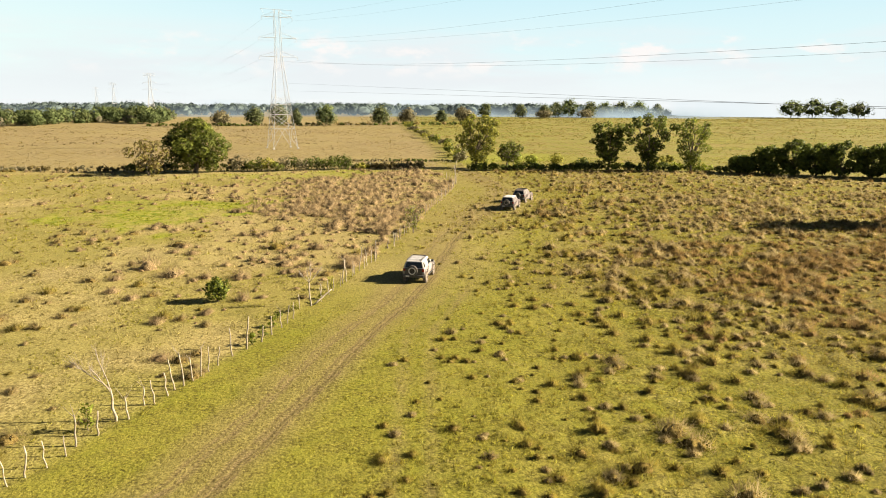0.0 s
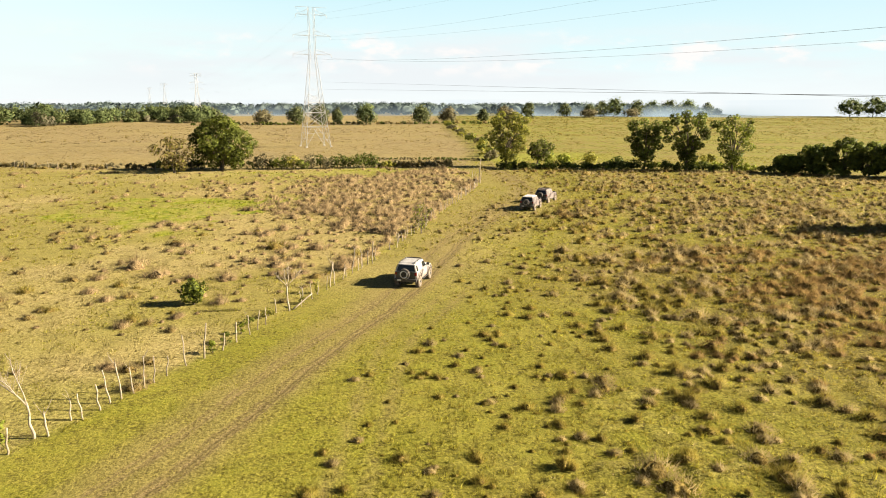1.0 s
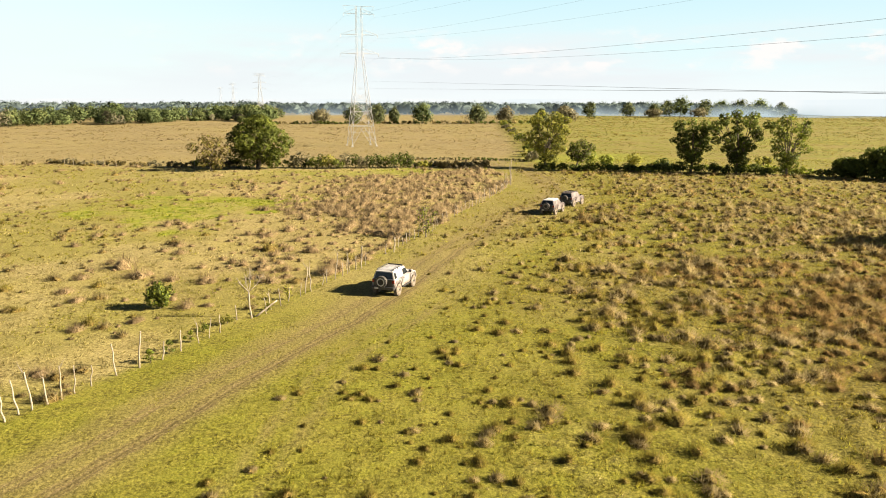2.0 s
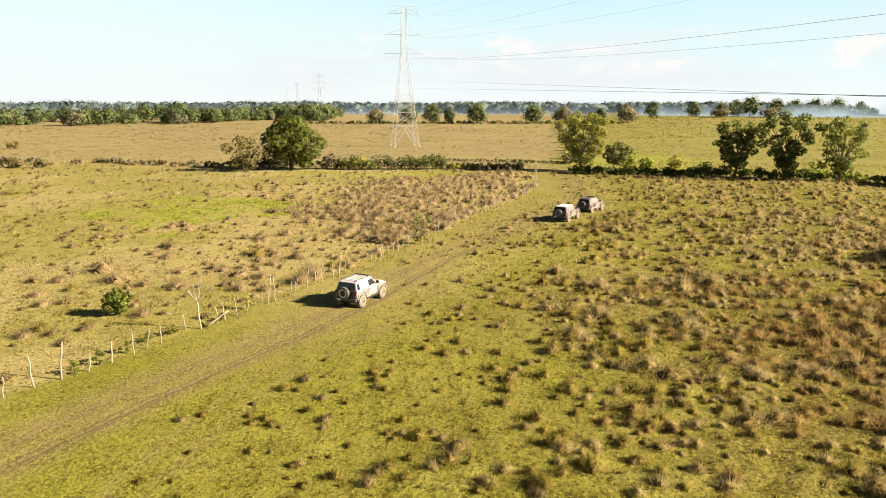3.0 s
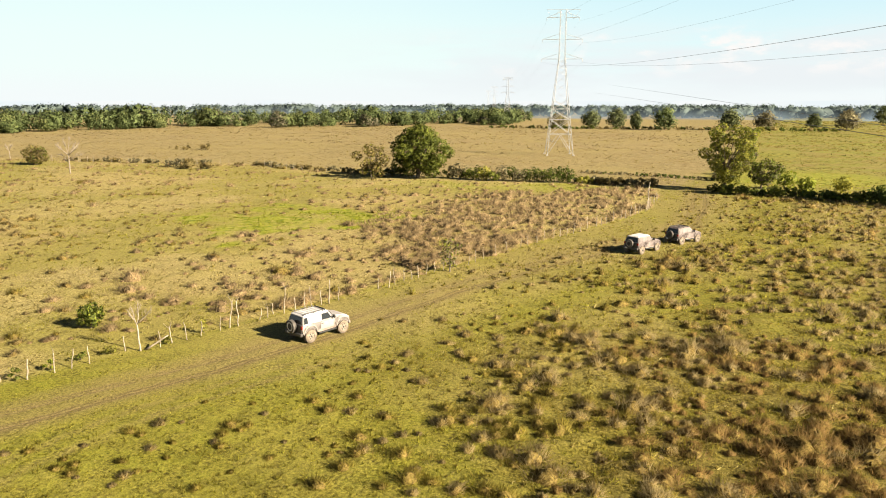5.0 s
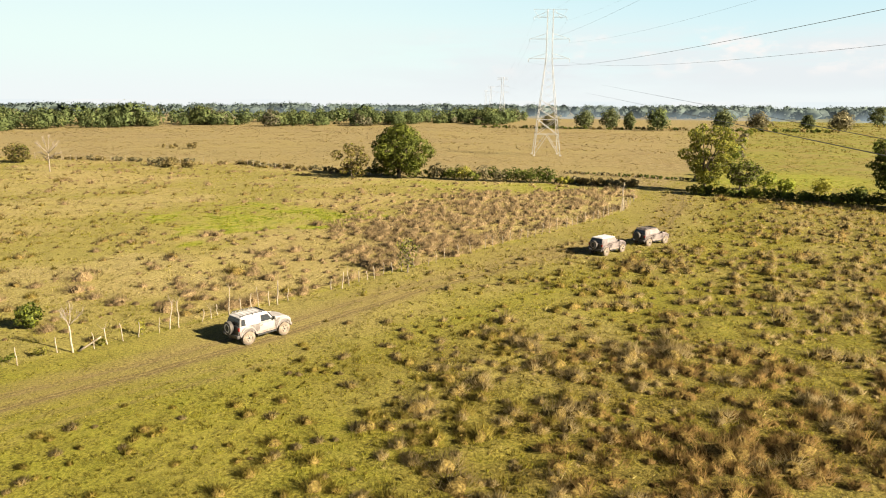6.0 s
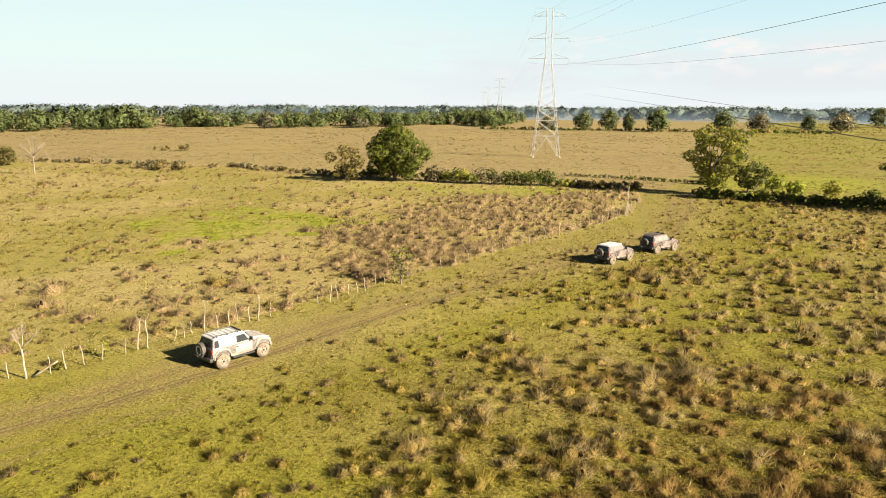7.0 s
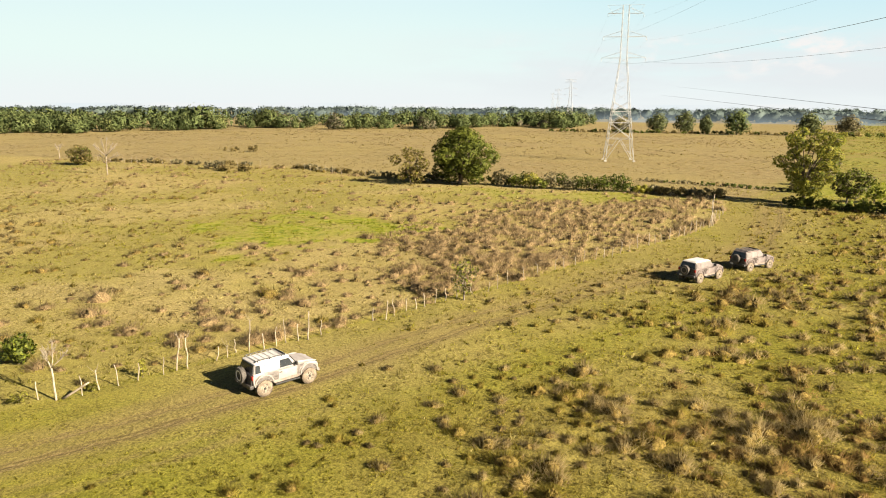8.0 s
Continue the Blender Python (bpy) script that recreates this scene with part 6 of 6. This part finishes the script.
def offroader(x, y, heading, paint, roof_paint, label, rack=True, rear_dark=True, spare_tyre=None, spare_rim=None, lift=0.0, ring=None, panes=None):
    """A boxy three-door off-roader: arched body, sloping bonnet, upright cabin, roof, panes, wheels, spare wheel on the tail."""
    car = new("off_road_car")
    car.location = (x, y, height_at(x, y) - 0.04)
    car.rotation_euler = (0, 0, -radians(heading))
    z = lift
    wr = 0.44
    fa, ra = 1.36, -1.33
    sill = 0.52 + z
    # lower body with wheel arches
    bm = bmesh.new()
    prof = [(-1.93, 0.66 + z), (ra - 0.56, 0.60 + z)] + arch(ra, 0.60 + z, 0.53) + [(ra + 0.58, sill), (fa - 0.58, sill)] + arch(fa, 0.60 + z, 0.53) + [(fa + 0.55, 0.62 + z), (1.93, 0.72 + z), (1.98, 0.92 + z), (1.93, 1.06 + z), (1.76, 1.13 + z), (1.3, 1.19 + z), (0.72, 1.24 + z), (-1.91, 1.27 + z), (-1.97, 1.02 + z)]
    slab(bm, prof, -0.90, 0.90, 0.1)
    part("body", bm, paint, car, smooth=False)
    # sills and lower flanks, caked with mud
    for s in (-1, 1):
        bm = bmesh.new()
        quad_plate(bm, [(s * 0.902, ra + 0.60, sill + 0.02), (s * 0.902, fa - 0.60, sill + 0.02), (s * 0.902, fa - 0.62, 0.68 + z), (s * 0.902, ra + 0.62, 0.68 + z)], (s, 0, 0), 0.01)
        part("sill", bm, M_MUD, car, "mud-caked sill")
    # bonnet
    bm = bmesh.new()
    slab(bm, [(0.74, 1.20 + z), (1.84, 1.08 + z), (1.92, 1.10 + z), (1.82, 1.16 + z), (1.5, 1.25 + z), (0.74, 1.32 + z)], -0.68, 0.68, 0.07)
    part("bonnet", bm, paint, car)
    # cabin
    bm = bmesh.new()
    frustum(bm, (-0.88, 0.88, -1.91, 0.74, 1.20 + z), (-0.70, 0.70, -1.74, 0.30, 1.77 + z), 0.14)
    part("cabin", bm, paint, car)
    # roof
    bm = bmesh.new()
    frustum(bm, (-0.73, 0.73, -1.80, 0.37, 1.745 + z), (-0.54, 0.54, -1.58, 0.14, 1.845 + z), 0.07)
    part("roof", bm, roof_paint, car)

    def on_side(s, yy, zz):
        """A point on the cabin's flank, 3 mm out."""
        q = (zz - 1.20 - z) / 0.57
        return Vector((s * (0.88 - 0.18 * q + 0.004), yy, zz))
    for s in (-1, 1):
        for name, y0, y1, t0, t1 in (("side_window", -0.36, 0.46, -0.30, 0.22), ("quarter_window", -1.25, -0.62, -1.20, -0.64), ("rear_corner_window", -1.80, -1.48, -1.70, -1.48)):
            bm = bmesh.new()
            lo, hi = 1.29 + z, 1.67 + z
            quad_plate(bm, [on_side(s, y0, lo), on_side(s, y1, lo), on_side(s, t1, hi), on_side(s, t0, hi)], (s, 0, 0.23))
            part(name, bm, panes or (M_PANE_MUD if name == "quarter_window" else M_GLASS), car)
        bm = bmesh.new()
        quad_plate(bm, [(s * 0.903, -0.50, 0.70 + z), (s * 0.903, 0.62, 0.70 + z), (s * 0.903, 0.66, 1.18 + z), (s * 0.903, -0.50, 1.18 + z)], (s, 0, 0), 0.014)
        door = part("door", bm, paint, car)
        bm = bmesh.new()
        box(bm, s * 0.925 - 0.02, s * 0.925 + 0.02, -0.44, -0.28, 1.05 + z, 1.09 + z, 0.008)
        part("door_handle", bm, M_PLASTIC, door)
        bm = bmesh.new()
        box(bm, s * 1.01 - 0.11, s * 1.01 + 0.11, 0.50, 0.60, 1.28 + z, 1.48 + z, 0.03)
        bar(bm, (s * 0.86, 0.55, 1.30 + z), (s * 0.95, 0.55, 1.36 + z), 0.05)
        part("mirror", bm, M_PLASTIC, car)
        bm = bmesh.new()
        box(bm, s * 0.93 - 0.10, s * 0.93 + 0.08, -0.72, 0.74, 0.44 + z, 0.52 + z, 0.02)
        part("side_step", bm, M_PLASTIC, car)
        for cy in (fa, ra):
            bm = bmesh.new()
            outer, inner = arch(cy, 0.60 + z, 0.57, 13), arch(cy, 0.60 + z, 0.51, 13)
            for i in range(12):
                pts = [outer[i], outer[i + 1], inner[i + 1], inner[i]]
                quad_plate(bm, [(s * 0.88, py, pz) for py, pz in pts], (s, 0, 0), 0.07)
            bmesh.ops.remove_doubles(bm, verts=bm.verts, dist=0.001)
            part("fender_flare", bm, paint, car)
            bm = bmesh.new()
            slab(bm, arch(cy, 0.60 + z, 0.50, 9), s * 0.5, s * 0.86, 0)
            part("wheel_well", bm, M_PLASTIC, car)
            wheel(car, s * 0.83, cy, wr, s, wr, 0.29)
        bm = bmesh.new()
        box(bm, s * 0.78 - 0.09, s * 0.78 + 0.09, -2.01, -1.93, 0.98 + z, 1.20 + z, 0.02)
        part("tail_light", bm, M_RED, car, "dark red tail light")
        bm = bmesh.new()
        bmesh.ops.create_cone(bm, cap_ends=True, segments=20, radius1=0.11, radius2=0.10, depth=0.08, matrix=Matrix.Translation((s * 0.55, 1.97, 0.97 + z)) @ Matrix.Rotation(math.pi / 2, 4, "X"))
        part("headlight", bm, M_LENS, car, "round headlight")
    # windscreen and rear window
    bm = bmesh.new()
    quad_plate(bm, [(-0.76, 0.705, 1.27 + z), (0.76, 0.705, 1.27 + z), (0.64, 0.385, 1.69 + z), (-0.64, 0.385, 1.69 + z)], (0, 0.6, 0.38), 0.02)
    part("windscreen", bm, M_GLASS, car)
    bm = bmesh.new()
    quad_plate(bm, [(-0.72, -1.90, 1.27 + z), (0.72, -1.90, 1.27 + z), (0.61, -1.775, 1.69 + z), (-0.61, -1.775, 1.69 + z)], (0, -0.6, 0.12), 0.014)
    part("rear_window", bm, M_GLASS, car)
    bm = bmesh.new()
    box(bm, -0.76, 0.76, -2.0, -1.955, 0.70 + z, 1.24 + z, 0.015)
    gate = part("tailgate", bm, M_DARKPAINT if rear_dark else paint, car, "dark dusty tailgate" if rear_dark else "")
    bm = bmesh.new()
    box(bm, 0.52, 0.66, -2.025, -2.0, 0.95 + z, 1.0 + z, 0.006)
    part("latch", bm, M_PLASTIC, gate)
    for name, y0, y1, mat_ in (("rear_bumper", -2.14, -1.93, M_DARKPAINT), ("front_bumper", 1.93, 2.06, M_MUD)):
        bm = bmesh.new()
        box(bm, -0.88, 0.88, y0, y1, 0.50 + z, 0.70 + z, 0.04)
        part(name, bm, mat_, car)
    bm = bmesh.new()
    box(bm, -0.70, 0.70, 1.95, 1.995, 0.86 + z, 1.06 + z, 0.015)
    part("grille", bm, M_PLASTIC, car)
    bm = bmesh.new()
    box(bm, -0.62, -0.32, -2.155, -2.142, 0.54 + z, 0.67 + z, 0.004)
    part("number_plate", bm, M_WHITE, car)
    bm = bmesh.new()
    for yy in (fa, ra):
        tube(bm, [(-0.75, yy, wr), (0.75, yy, wr)], [0.07, 0.07], 8)
    box(bm, -0.55, 0.55, -1.8, 1.8, 0.42 + z, 0.60 + z, 0.03)
    part("underframe", bm, M_PLASTIC, car)
    # spare wheel
    wheel(car, -0.06, -2.165, 1.08 + z, 1, 0.41, 0.26, "spare_wheel", spare_tyre or M_TYRE_DARK, "Y", spare_rim, ring)
    bm = bmesh.new()
    tube(bm, [(-0.06, -1.97, 1.08 + z), (-0.06, -2.07, 1.08 + z)], [0.10, 0.10], 10)
    part("spare_bracket", bm, M_PLASTIC, car)
    if rack:
        rr = new("roof_rack")
        rr.parent = car
        for s in (-1, 1):
            bm = bmesh.new()
            tube(bm, [(s * 0.61, 0.10, 1.83 + z), (s * 0.61, 0.0, 1.90 + z), (s * 0.61, -1.58, 1.90 + z), (s * 0.61, -1.66, 1.83 + z)], [0.025] * 4, 8)
            for yy in (-0.1, -0.8, -1.5):
                bar(bm, (s * 0.61, yy, 1.81 + z), (s * 0.61, yy, 1.90 + z), 0.045)
            part("rail", bm, M_PLASTIC, rr)
        for yy in (-0.05, -0.37, -0.69, -1.01, -1.33, -1.56):
            bm = bmesh.new()
            box(bm, -0.60, 0.60, yy - 0.02, yy + 0.02, 1.865 + z, 1.885 + z, 0.006)
            part("crossbar", bm, M_WHITE if roof_paint is M_WHITE else M_PLASTIC, rr)
        bm = bmesh.new()
        slab(bm, [(0.13, 1.83 + z), (0.18, 1.83 + z), (0.10, 1.93 + z), (0.07, 1.93 + z)], -0.56, 0.56, 0.0)
        part("wind_deflector", bm, M_PLASTIC, rr)
    return tagged(car, label, "car", "parked cars")


offroader(10.85, 55.25, 24.2, M_CREAM, M_WHITE, "muddy cream three-door off-road car with a white roof and rack", True, True, M_TYRE_DARK, M_PLASTIC, 0.03, M_WHITE)
offroader(30.4, 89.6, 32.0, M_DUSTY, M_WHITE, "dusty grey-pink off-road car with a plain white roof", False, True, M_TYRE_DARK, M_PLASTIC, 0.03, M_CREAM, M_PANE_DUST)
offroader(34.5, 96.2, 38.0, M_DUSTY, M_DUSTY, "mud-covered grey-brown off-road car with a dark roof rack", True, True, M_TYRE_DARK, M_PLASTIC, 0.03, None, M_PANE_DUST)
